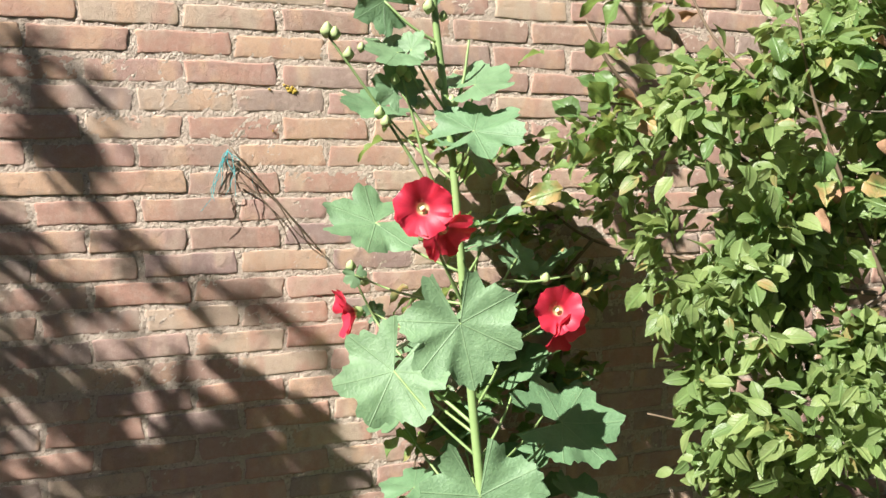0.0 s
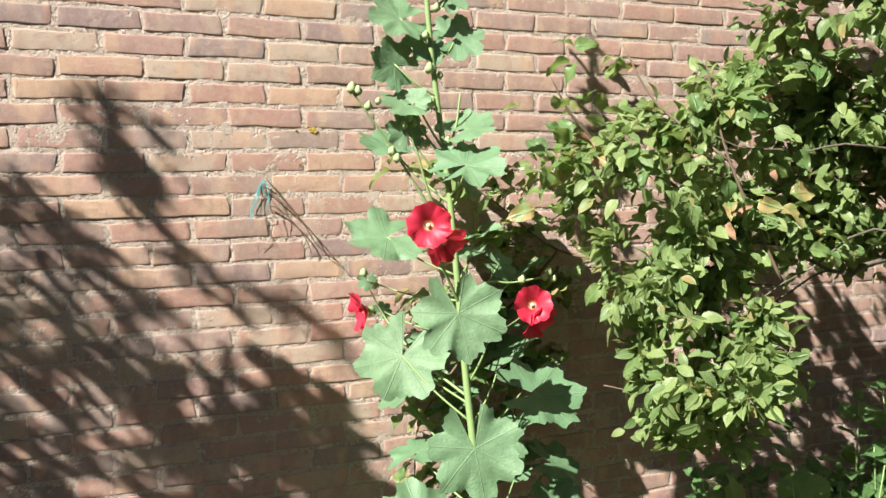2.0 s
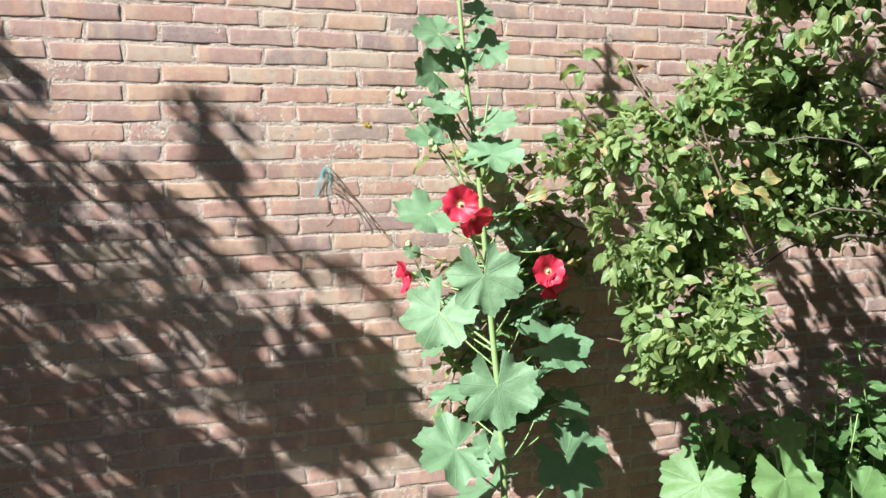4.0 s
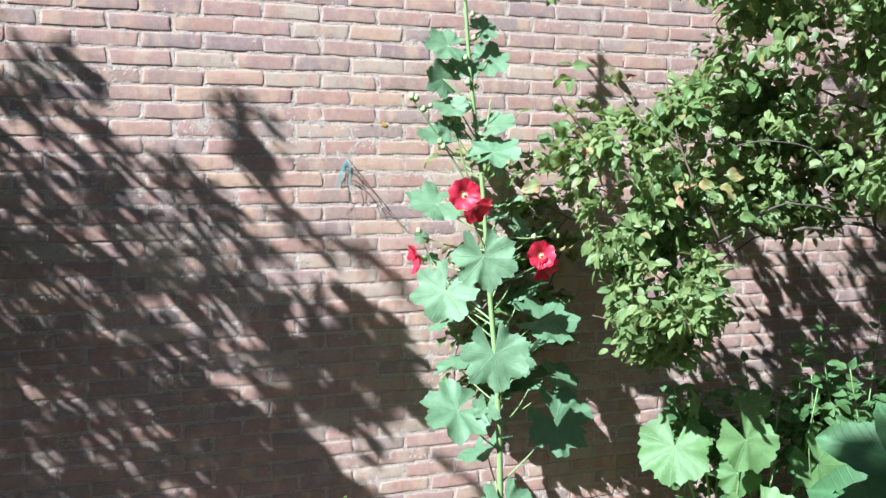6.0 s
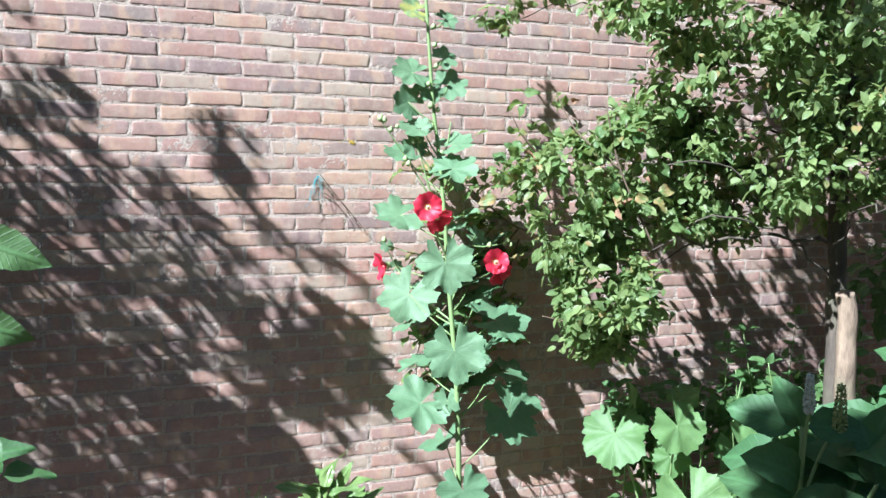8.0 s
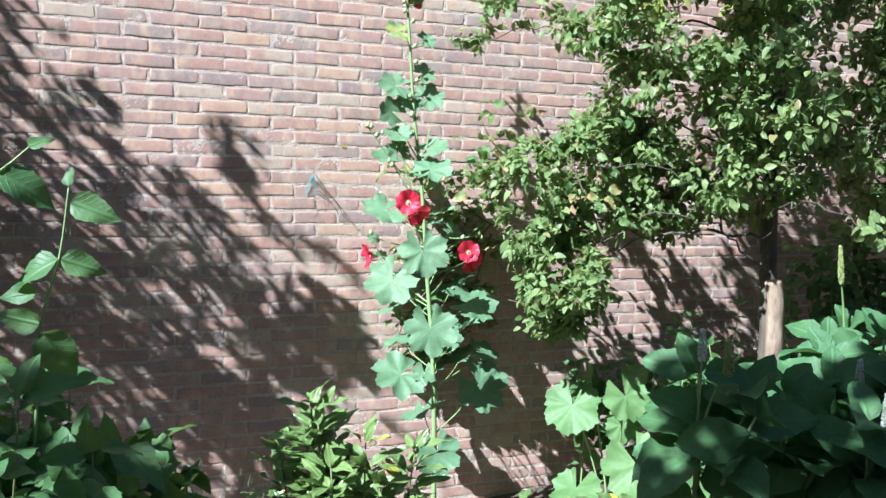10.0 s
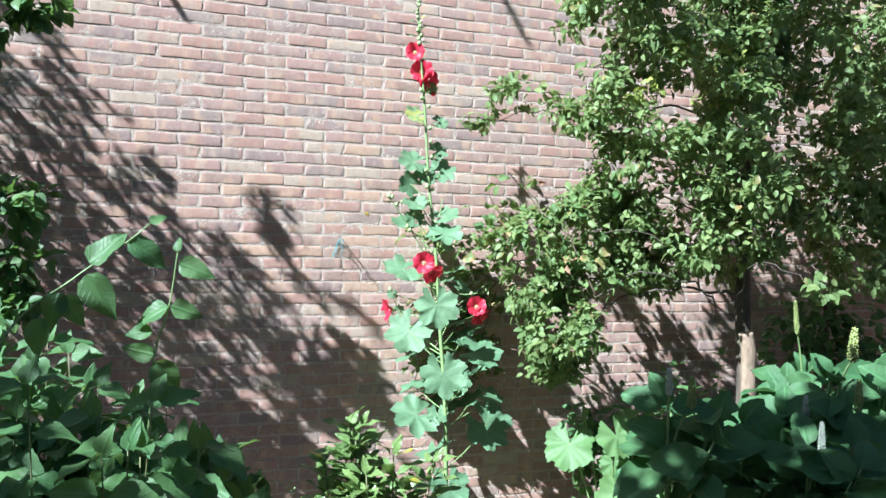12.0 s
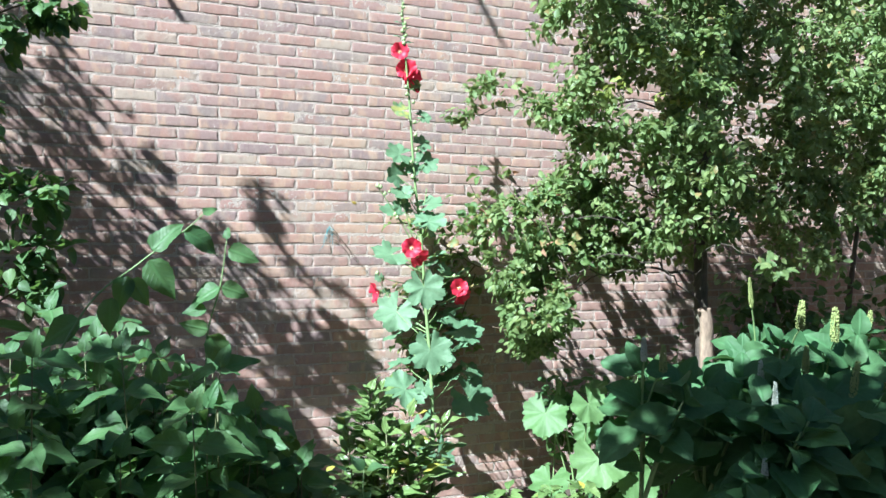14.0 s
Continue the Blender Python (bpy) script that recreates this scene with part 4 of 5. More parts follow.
# ---- tree that shades the wall, overhead beside the walk ----
def build_shade_tree():
    tree = thing("shade_tree", "overhanging leafy tree that shades the wall", "tree")
    v, f, _ = limb([(-5.6, -1.5, -0.14), (-5.5, -1.5, 1.5), (-5.2, -1.4, 2.6), (-4.8, -1.3, 3.5), (-4.4, -1.2, 4.1)], 0.13, 0.05, 12, 6, 0.02)
    part("trunk", mesh_of("trunk", v, f, BARK), tree)
    r = np.random.default_rng(23)

    def above(x, z, more=0.0):
        """The place up the light from a place on the wall."""
        s = max(1.35, (x + 1.95) / SUN_SIDE) + more
        return (x - SUN_SIDE * s, -SUN_IN * s, z + s)

    def reach(x, edge):
        for (xa, za), (xb, zb) in zip(edge, edge[1:]):
            if xa <= x <= xb:
                return za + (zb - za) * (x - xa) / (xb - xa)
        return -9

    poses = []

    def sprays(count, xs, zs, edge, gaps, least):
        """Sprays of leaves whose shade lies under the edge, thin at it and dense further in."""
        n = 0
        while n < count:
            x, z = r.uniform(*xs), r.uniform(*zs)
            deep = reach(x, edge) - z
            if deep < 0:
                continue
            across, along = 0.72 * x + 0.69 * z, 0.69 * x - 0.72 * z
            gap = noise.noise((across * 10.5, along * 2.8, 4.0)) + 0.18 * noise.noise((across * 2.6, along * 1.2, 3.0)) + 0.5 * noise.noise((across * 23, along * 8, 2.0))
            inner = 0.2 * min(1, deep / 0.45) + 1.7 * max(0, min(1, (-0.5 - x) / 0.35)) * max(0, min(1, (deep - 0.03) / 0.25)) + 1.4 * max(0, min(1, (1.2 - z) / 0.4)) * max(0, min(1, (-0.3 - x) / 0.4)) - 0.9 * max(0, min(1, (1.05 - z) / 0.3)) * max(0, min(1, (x + 0.3) / 0.2))
            if gap < least - gaps * inner:
                continue
            p = Vector(above(x, z, r.uniform(-0.05, 0.4)))
            tip = Vector((0.69, 0.0, -0.72)) + Vector(r.normal(size=3)) * 0.28
            poses.append(aimed(p, tip, Vector(r.normal(size=3)) * 0.5 + SUNWARD, r.uniform(0.05, 0.085)))
            n += 1

    sprays(13500, (-2.7, 0.55), (-0.15, 3.9), SHADE_EDGE, 0.24, 0.12)
    sprays(190, (-0.58, -0.37), (1.56, 1.86), SHADE_EDGE, 0.0, -0.3)
    # unseen sprays added to darken the wall just right of the hollyhock
    sprays(200, (0.34, 0.56), (0.05, 1.1), ADDED_SHADE_EDGE, 2.0, -0.25)
    # the crown's added bulk, unseen beside the wall, which keeps sky light off it
    while len(poses) < 16900:
        x, y, z = r.uniform(-3.6, -1.95), r.uniform(-1.4, -0.12), r.uniform(0.0, 2.6)
        if -y * SUN_SIDE / SUN_IN < -0.8 - x:
            poses.append(aimed((x, y, z), r.normal(size=3), r.normal(size=3), r.uniform(0.09, 0.13)))
    leaf = blade(lambda u: 0.7 * lance(u), 0.2, 0.12, 0.02, 5, 3)
    v, q, u = scattered(leaf, poses)
    tagged(part("crown", fast_mesh("crown", v, q, SHADE_LEAF, u), tree), kind="stuff")
    # unseen branches added to cast three bar shadows high on the wall
    for x, z, wide in ((1.005, 2.746, 0.016), (-0.953, 2.677, 0.014), (1.317, 2.935, 0.012)):
        v, f, _ = limb([above(x - 1.2, z + 1.7, 0.2), above(x - 0.6, z + 0.9, 0.1), above(x, z)], wide * 1.3, wide, 7, 5, 0.004)
        part("unseen_branch", mesh_of("unseen_branch", v, f, BARK), tree)
    for pts in ([above(-2.6, 2.9), above(-1.6, 2.0), above(-1.0, 1.55)], [above(-2.6, 2.5), above(-1.5, 1.4), above(-0.5, 1.05)], [above(-2.6, 2.0), above(-1.3, 0.9), above(-0.1, 0.5)], [above(-2.6, 1.5), above(-1.6, 0.5), above(-0.9, 0.1)]):
        pts = [(-5.0, -1.35, 3.0)] + pts
        v, f, _ = limb(pts, 0.025, 0.005, 7, 6, 0.01)
        part("limb", mesh_of("limb", v, f, BARK), tree)


ADDED_SHADE_EDGE = [(0.34, 0.85), (0.45, 1.05), (0.56, 0.8)]
SHADE_EDGE = [(-3.6, 4.4), (-1.74, 2.70), (-1.60, 2.60), (-1.43, 2.34), (-1.28, 2.20), (-1.11, 2.08), (-1.0, 1.93), (-0.88, 1.77), (-0.82, 1.66), (-0.69, 1.60), (-0.655, 1.52), (-0.63, 1.78), (-0.57, 1.86), (-0.42, 1.75), (-0.375, 1.61), (-0.32, 1.44), (-0.27, 1.36), (-0.13, 1.27), (-0.02, 1.36), (0.07, 1.22), (0.13, 0.98), (0.17, 0.84), (0.20, 0.66), (0.30, 0.42), (0.44, 0.22), (0.55, 0.05)]
build_shade_tree()


def build_canopy():
    """An unseen second tree, added over the path to shade the plants in front."""
    tree = thing("added_canopy_tree", "unseen leafy tree added over the path for shade", "tree")
    r = np.random.default_rng(29)
    v, f, _ = limb([(-3.9, -5.6, -0.14), (-3.8, -5.5, 1.6), (-3.4, -5.1, 3.2), (-2.8, -4.6, 4.6), (-2.0, -4.0, 5.4)], 0.14, 0.04, 12, 6, 0.02)
    part("trunk", mesh_of("trunk", v, f, BARK), tree)
    v, f, _ = limb([(-3.4, -5.1, 3.2), (-2.2, -4.4, 4.0), (-1.0, -3.9, 4.5), (0.3, -3.6, 4.7)], 0.06, 0.015, 9, 6, 0.02)
    part("limb", mesh_of("limb", v, f, BARK), tree)
    # foot of the shade (x, y at a height), half widths, leaves
    shade = [((-1.55, -2.35, 0.8), (0.55, 0.42), 330, -0.15), ((0.85, -2.25, 0.75), (0.66, 0.36), 1000, -0.35), ((1.45, -2.25, 0.75), (0.45, 0.35), 380, -0.25), ((-0.75, -2.0, 0.55), (0.3, 0.3), 160, 0.0), ((3.0, -0.8, 1.1), (0.7, 0.4), 420, -0.3)]
    poses = []
    for (x, y, z), (wx, wy), count, least in shade:
        n = 0
        while n < count:
            gx, gy = x + r.uniform(-wx, wx), y + r.uniform(-wy, wy)
            if noise.noise((gx * 3.2, gy * 3.2, 8.0)) < least and r.uniform() > 0.05:
                continue
            s = 3.3 + r.uniform(-0.3, 0.5)
            poses.append(aimed((gx - SUN_SIDE * s, gy - SUN_IN * s, z + s), Vector(r.normal(size=3)) + Vector((0, 0, -0.5)), Vector(r.normal(size=3)) * 0.7 + SUNWARD, r.uniform(0.07, 0.12)))
            n += 1
    v, q, u = scattered(blade(ovate, 0.2, 0.12, 0.02, 5, 3), poses)
    tagged(part("crown", fast_mesh("crown", v, q, SHADE_LEAF, u), tree), kind="stuff")


build_canopy()


# ---- plants in front ----
def leafy_plant(name, label, category, stems, shape, size, material, leaf_every=0.05, start=0.25, spread=0.5, hang=0.3, stalk=STALK_DARK, thick=0.006, seed=0, pair=2, group="", toward=0.0):
    """A plant of several stems, each set with leaves of its own on all sides."""
    r = np.random.default_rng(seed)
    plant = thing(name, label, category, group=group)
    meshes = [mesh_of("leaf", *s[:2], material, s[2]) for s in (blade(shape, 0.26, r.uniform(0.15, 0.5), 0.05, 10, seed + k, 0.04) for k in range(4))]
    n = 0
    for pts in stems:
        line = curve_through(pts, 8)
        v, f, _ = tube(line, [thick * (1 - 0.65 * k / len(line)) for k in range(len(line))], 7)
        part("stem", mesh_of("stem", v, f, stalk), plant)
        length = sum((b - a).length for a, b in zip(line, line[1:]))
        count = max(2, int(length * (1 - start) / leaf_every))
        turn = r.uniform(0, 6.28)
        for k in range(count + 1):
            q = start + (1 - start) * k / count
            at = line[min(len(line) - 1, int(q * (len(line) - 1)))]
            turn += 1.57 + r.uniform(-0.3, 0.3)
            for side in range(pair):
                a = turn + side * 2 * math.pi / pair
                out = Vector((math.cos(a), math.sin(a), 0))
                rise = 0.9 * q - hang
                tip = out + Vector((0, 0, rise)) + Vector(r.normal(size=3)) * 0.2
                face = Vector((0, 0, 1)) * 0.8 + SUNWARD * spread + Vector((-0.3, -1, 0)) * toward + Vector(r.normal(size=3)) * (0.2 + 0.3 * toward)
                s = size * (1.05 - 0.5 * max(0, q - 0.6)) * r.uniform(0.6, 1.15)
                part("leaf", meshes[n % 4], plant, aimed(at + out * 0.012, tip, face, s))
                n += 1
        # a young leaf at the tip
        part("leaf", meshes[n % 4], plant, aimed(line[-1], line[-1] - line[-4] + Vector(r.normal(size=3)) * 0.05, Vector((-0.4, -0.8, 0.5)), size * 0.55))
        n += 1
    return plant


def build_sprigs(bush):
    """Two thin shoots that arch out over the bush, set with single hanging leaves."""
    shoots = [
        ([(-1.70, -2.30, 0.9), (-1.511, -2.27, 1.297), (-1.366, -2.25, 1.433), (-1.238, -2.25, 1.531), (-1.189, -2.25, 1.576)],
         [((-1.327, 1.472), (-1.25, 1.56), 0.115), ((-1.335, 1.446), (-1.272, 1.335), 0.13), ((-1.394, 1.402), (-1.42, 1.318), 0.095), ((-1.382, 1.394), (-1.34, 1.32), 0.09), ((-1.432, 1.343), (-1.45, 1.25), 0.105), ((-1.242, 1.526), (-1.14, 1.478), 0.115), ((-1.511, 1.285), (-1.60, 1.23), 0.125), ((-1.19, 1.575), (-1.15, 1.60), 0.05)]),
        ([(-1.20, -2.27, 0.8), (-1.181, -2.25, 1.131), (-1.174, -2.25, 1.247), (-1.141, -2.25, 1.371), (-1.123, -2.25, 1.506)],
         [((-1.12, 1.475), (-1.035, 1.445), 0.095), ((-1.138, 1.367), (-1.06, 1.345), 0.085), ((-1.142, 1.367), (-1.24, 1.325), 0.11), ((-1.18, 1.305), (-1.25, 1.30), 0.07), ((-1.176, 1.247), (-1.245, 1.262), 0.08), ((-1.174, 1.229), (-1.12, 1.15), 0.12), ((-1.124, 1.505), (-1.12, 1.55), 0.04)]),
    ]
    meshes = [mesh_of("leaf", *t[:2], BUSH_LEAF, t[2]) for t in (blade(pointed, 0.28, 0.2 + 0.1 * k, 0.05, 12, 90 + k, 0.04) for k in range(3))]
    r = np.random.default_rng(37)
    for line, leaves in shoots:
        v, f, _ = limb(line, 0.0034, 0.0014, 7, 7)
        shoot = part("shoot", mesh_of("shoot", v, f, STALK_GREEN), bush)
        for k, ((x, z), (tx, tz), size) in enumerate(leaves):
            tip = Vector((tx - x, r.uniform(-0.04, 0.02), tz - z))
            face = Vector((-0.5, -0.75, 0.55)) + Vector(r.normal(size=3)) * 0.25
            part("leaf", meshes[k % 3], shoot, aimed((x, -2.255, z), tip, face, size))


def build_bush():
    r = np.random.default_rng(31)
    stems = []
    for k in range(44):
        x, y = r.uniform(-2.05, -1.16), r.uniform(-2.75, -1.8)
        top = r.uniform(1.0, 1.32) - 0.45 * max(0, x + 1.5)
        lean = r.uniform(-0.08, 0.1)
        stems.append([(x, y, -0.12), (x + lean * 0.3, y, 0.5), (x + lean, y + r.uniform(-0.1, 0.1), top)])
    for k in range(22):
        x, y = r.uniform(-1.55, -1.12), r.uniform(-2.5, -1.9)
        stems.append([(x, y, -0.12), (x + 0.01, y, 0.4), (x + r.uniform(-0.07, 0.04), y, r.uniform(0.82, 1.14))])
    for k in range(18):
        x, y = r.uniform(-1.2, -0.82), r.uniform(-2.5, -1.95)
        stems.append([(x, y, -0.12), (x + 0.02, y, 0.4), (x + r.uniform(-0.05, 0.06), y, r.uniform(0.86, 1.0) * (1.16 - 0.75 * max(0, x + 1.2)))])
    bush = leafy_plant("leafy_bush", "green leafy bush with drooping pointed leaves", "bush", stems, pointed, 0.122, BUSH_LEAF, 0.052, 0.3, 0.4, 0.85, STALK_DARK, 0.0038, 31, 2, toward=0.35)
    build_sprigs(bush)
    fill = []
    for c, rad, n in (((-1.6, -2.2, 0.75), (0.45, 0.4, 0.35), 900), ((-1.25, -2.2, 0.55), (0.3, 0.4, 0.4), 700), ((-1.75, -2.35, 0.95), (0.3, 0.3, 0.2), 350), ((-1.0, -2.1, 0.60), (0.25, 0.3, 0.34), 620), ((-1.3, -2.2, 0.85), (0.22, 0.3, 0.2), 300)):
        fill += leaf_poses(c, rad, n, 0.085, r, 0.9, 0.3)
    v, q, u = scattered(blade(ovate, 0.3, 0.25, 0.03, 6, 4), fill)
    tagged(part("inner_foliage", fast_mesh("inner_foliage", v, q, BUSH_LEAF_JOINED, u), bush), kind="stuff")
    low = [[(x, y, -0.12), (x + r.uniform(-0.05, 0.1), y, 0.4), (x + r.uniform(-0.1, 0.15), y + 0.05, r.uniform(0.6, 0.85))] for x, y in ((-1.05, -2.2), (-0.95, -2.4), (-0.85, -2.1), (-1.1, -2.5), (-0.78, -2.3), (-1.0, -1.95))]
    leafy_plant("leafy_bush", "low green shoots with pointed leaves at the bush's foot", "bush", low, pointed, 0.095, BUSH_LEAF, 0.07, 0.3, 0.5, 0.4, STALK_GREEN, 0.005, 33, 2)
    dark = []
    for c, rad, n in (((-1.70, -0.75, 1.68), (0.26, 0.2, 0.15), 170), ((-1.60, -0.75, 1.46), (0.17, 0.15, 0.06), 45), ((-1.75, -0.75, 1.38), (0.22, 0.15, 0.12), 70), ((-1.78, -0.75, 2.40), (0.12, 0.15, 0.22), 120), ((-1.95, -0.75, 2.0), (0.2, 0.2, 0.25), 160), ((-1.60, -0.75, 2.48), (0.15, 0.12, 0.12), 120), ((-1.64, -0.75, 1.28), (0.15, 0.12, 0.10), 80)):
        dark += leaf_poses(c, rad, n, 0.07, r)
    shrub = thing("wall_shrub", "dark shrub against the wall, mostly in shade", "shrub")
    v, f, _ = limb([(-2.1, -0.7, -0.14), (-2.05, -0.72, 1.0), (-1.98, -0.75, 1.8), (-1.85, -0.78, 2.8)], 0.03, 0.01, 8, 6, 0.01)
    part("trunk", mesh_of("trunk", v, f, BARK), shrub)
    for top in ((-1.60, -0.75, 2.52), (-1.62, -0.75, 1.72), (-1.64, -0.75, 1.32)):
        v, f, _ = limb([(-2.0, -0.74, top[2] - 0.35), (-1.82, -0.76, top[2] - 0.12), top], 0.008, 0.003, 6, 5)
        part("twig", mesh_of("twig", v, f, TWIG), shrub)
    v, q, u = scattered(blade(ovate, 0.3, 0.2, 0.03, 6, 2), dark)
    tagged(part("crown", fast_mesh("crown", v, q, BUSH_LEAF_JOINED, u), shrub), kind="stuff")


build_bush()


def spike(parent, foot, top, wide, material, seed):
    """A candle of little flowers or berries on its stalk."""
    r = np.random.default_rng(seed)
    a, b = Vector(foot), Vector(top)
    pieces = [tube([a, a.lerp(b, 0.5), b], [wide * 0.35, wide * 0.3, wide * 0.12], 6)]
    along = (b - a).normalized()
    side = along.orthogonal().normalized()
    up = along.cross(side)
    rows = max(8, int((b - a).length / (wide * 0.42)))
    for k in range(rows):
        q = k / rows
        rad = wide * (1 - 0.55 * q ** 2) * (0.8 + 0.4 * min(1, q * 6))
        for s in range(9):
            ang = (s + 0.5 * (k % 2) + r.uniform(-0.3, 0.3)) * 2 * math.pi / 9
            c = a.lerp(b, q + r.uniform(-0.4, 0.4) / rows) + (side * math.cos(ang) + up * math.sin(ang)) * rad * 0.75
            g = wide * 0.36 * r.uniform(0.7, 1.25) * (1 - 0.4 * q)
            verts = [c + Vector(d) * g for d in ((1, 0, 0), (0, 1, 0), (-1, 0, 0), (0, -1, 0), (0, 0, 1), (0, 0, -1))]
            faces = [(0, 1, 4), (1, 2, 4), (2, 3, 4), (3, 0, 4), (1, 0, 5), (2, 1, 5), (3, 2, 5), (0, 3, 5)]
            pieces.append((np.array([tuple(p) for p in verts]), faces, None))
    v, f, _ = joined(pieces)
    part("flower_spike", mesh_of("flower_spike", v, f, material), parent, label="upright flower spike")


def pokeweed(x, y, top, spikes, seed, size=0.2, lean=0.0, start=0.2):
    r = np.random.default_rng(seed)
    stems = [[(x, y, -0.12), (x + lean * 0.5, y, top * 0.5), (x + lean, y, top)]]
    for k in range(3):
        a = r.uniform(0, 6.28)
        stems.append([(x + lean * 0.4, y, top * 0.45), (x + lean * 0.7 + 0.08 * math.cos(a), y + 0.08 * math.sin(a), top * 0.7), (x + lean + 0.16 * math.cos(a), y + 0.16 * math.sin(a), top * r.uniform(0.86, 0.97))])
    p = leafy_plant("pokeweed", "pokeweed with broad dark green leaves and upright flower spikes", "pokeweed", stems, broad, size * 1.12, POKE_LEAF, 0.06, start, 0.35, 0.5, STALK_GREEN, 0.010, seed, 2, "pokeweeds beside the path", toward=0.6)
    for k, (foot, head, wide, white) in enumerate(spikes):
        v, f, _ = limb([(x + lean, y, top * 0.8), Vector((x + lean, y, top * 0.9)).lerp(Vector(foot), 0.6), foot], 0.005, 0.0035, 6, 5)
        part("flower_stalk", mesh_of("flower_stalk", v, f, STALK_GREEN), p)
        spike(p, foot, head, wide * 1.2, SPIKE_WHITE if white else SPIKE_GREEN, seed + k)


def build_pokeweeds():
    pokeweed(0.52, -2.05, 1.00, [((0.488, -2.1, 1.05), (0.487, -2.1, 1.14), 0.011, True), ((0.581, -2.1, 0.99), (0.582, -2.1, 1.11), 0.013, False)], 41, 0.19, start=0.68)
    pokeweed(0.88, -2.32, 0.90, [((0.92, -2.34, 0.86), (0.92, -2.34, 0.98), 0.010, True)], 42, start=0.3)
    pokeweed(0.78, -2.40, 0.66, [((0.79, -2.42, 0.60), (0.79, -2.42, 0.72), 0.012, True)], 43, 0.18, start=0.4)
    pokeweed(1.04, -2.36, 0.62, [((1.06, -2.4, 0.55), (1.06, -2.4, 0.68), 0.011, True)], 44, 0.2)
    pokeweed(1.32, -2.25, 0.88, [((1.359, -2.3, 0.80), (1.42, -2.3, 1.03), 0.016, False)], 45, 0.22)
    pokeweed(1.08, -2.00, 0.92, [((1.09, -2.1, 0.90), (1.087, -2.1, 1.02), 0.012, True)], 46, 0.20)
    pokeweed(1.62, -1.95, 1.02, [((1.516, -2.1, 1.08), (1.513, -2.1, 1.23), 0.016, False), ((1.93, -1.75, 1.06), (1.94, -1.75, 1.18), 0.014, False)], 47, 0.22)
    pokeweed(2.10, -1.75, 1.04, [((2.16, -1.75, 1.04), (2.18, -1.75, 1.17), 0.014, False)], 48, 0.22)
    pokeweed(1.30, -2.00, 1.06, [((1.306, -2.1, 1.14), (1.319, -2.1, 1.265), 0.016, False), ((1.287, -2.15, 0.96), (1.292, -2.15, 1.08), 0.013, False)], 49, 0.18, start=0.4)
    pokeweed(0.84, -2.05, 0.92, [], 51, 0.19, start=0.6)
    pokeweed(1.75, -2.35, 0.80, [((1.62, -2.4, 0.55), (1.62, -2.4, 0.78), 0.016, False)], 50, 0.22)
    pokeweed(1.56, -1.62, 1.02, [((1.45, -1.68, 1.20), (1.415, -1.7, 1.34), 0.009, False)], 52, 0.15, start=0.5)


build_pokeweeds()


def build_mallow():
    plant = thing("mallow", "young mallow with big bright green round leaves", "mallow")
    base = Vector((1.2, -0.62, -0.12))
    leaves = [((0.98, -0.60, 0.52), 0.15, (-0.35, -0.8, -0.4)), ((1.10, -0.85, 0.61), 0.115, (0.3, -0.8, -0.4)), ((1.55, -0.70, 0.42), 0.145, (0.5, -0.75, -0.4)), ((1.10, -0.95, 0.33), 0.17, (0.0, -0.8, -0.6)),
              ((0.92, -0.75, 0.18), 0.13, (-0.6, -0.5, -0.5)), ((1.30, -1.0, 0.22), 0.15, (0.5, -0.7, -0.5)), ((1.35, -0.55, 0.62), 0.09, (0.5, 0.3, -0.3)), ((1.10, -0.55, 0.63), 0.09, (-0.1, 0.5, -0.2)), ((1.17, -0.72, 0.44), 0.09, (0.1, -0.9, -0.3))]
    for k, (at, size, tip) in enumerate(leaves):
        v, f, u = palmate(60 + k, 5, 0.09, 0.06, 0.10, ragged=0.22, frill=0.0)
        m = aimed(at, (tip[0], tip[2], tip[1]), (-0.45, -0.3, 1.0), size)
        leaf = part("leaf", mesh_of("leaf", v, f, MALLOW_LEAF, u), plant, m)
        inv = m.inverted()
        v, f, _ = limb([base, base.lerp(Vector(at), 0.6) + Vector((0, 0, 0.05)), at], 0.006, 0.003, 6, 6)
        part("petiole", mesh_of("petiole", np.array([tuple(inv @ Vector(p)) for p in v]), f, STALK_GREEN), leaf)


build_mallow()


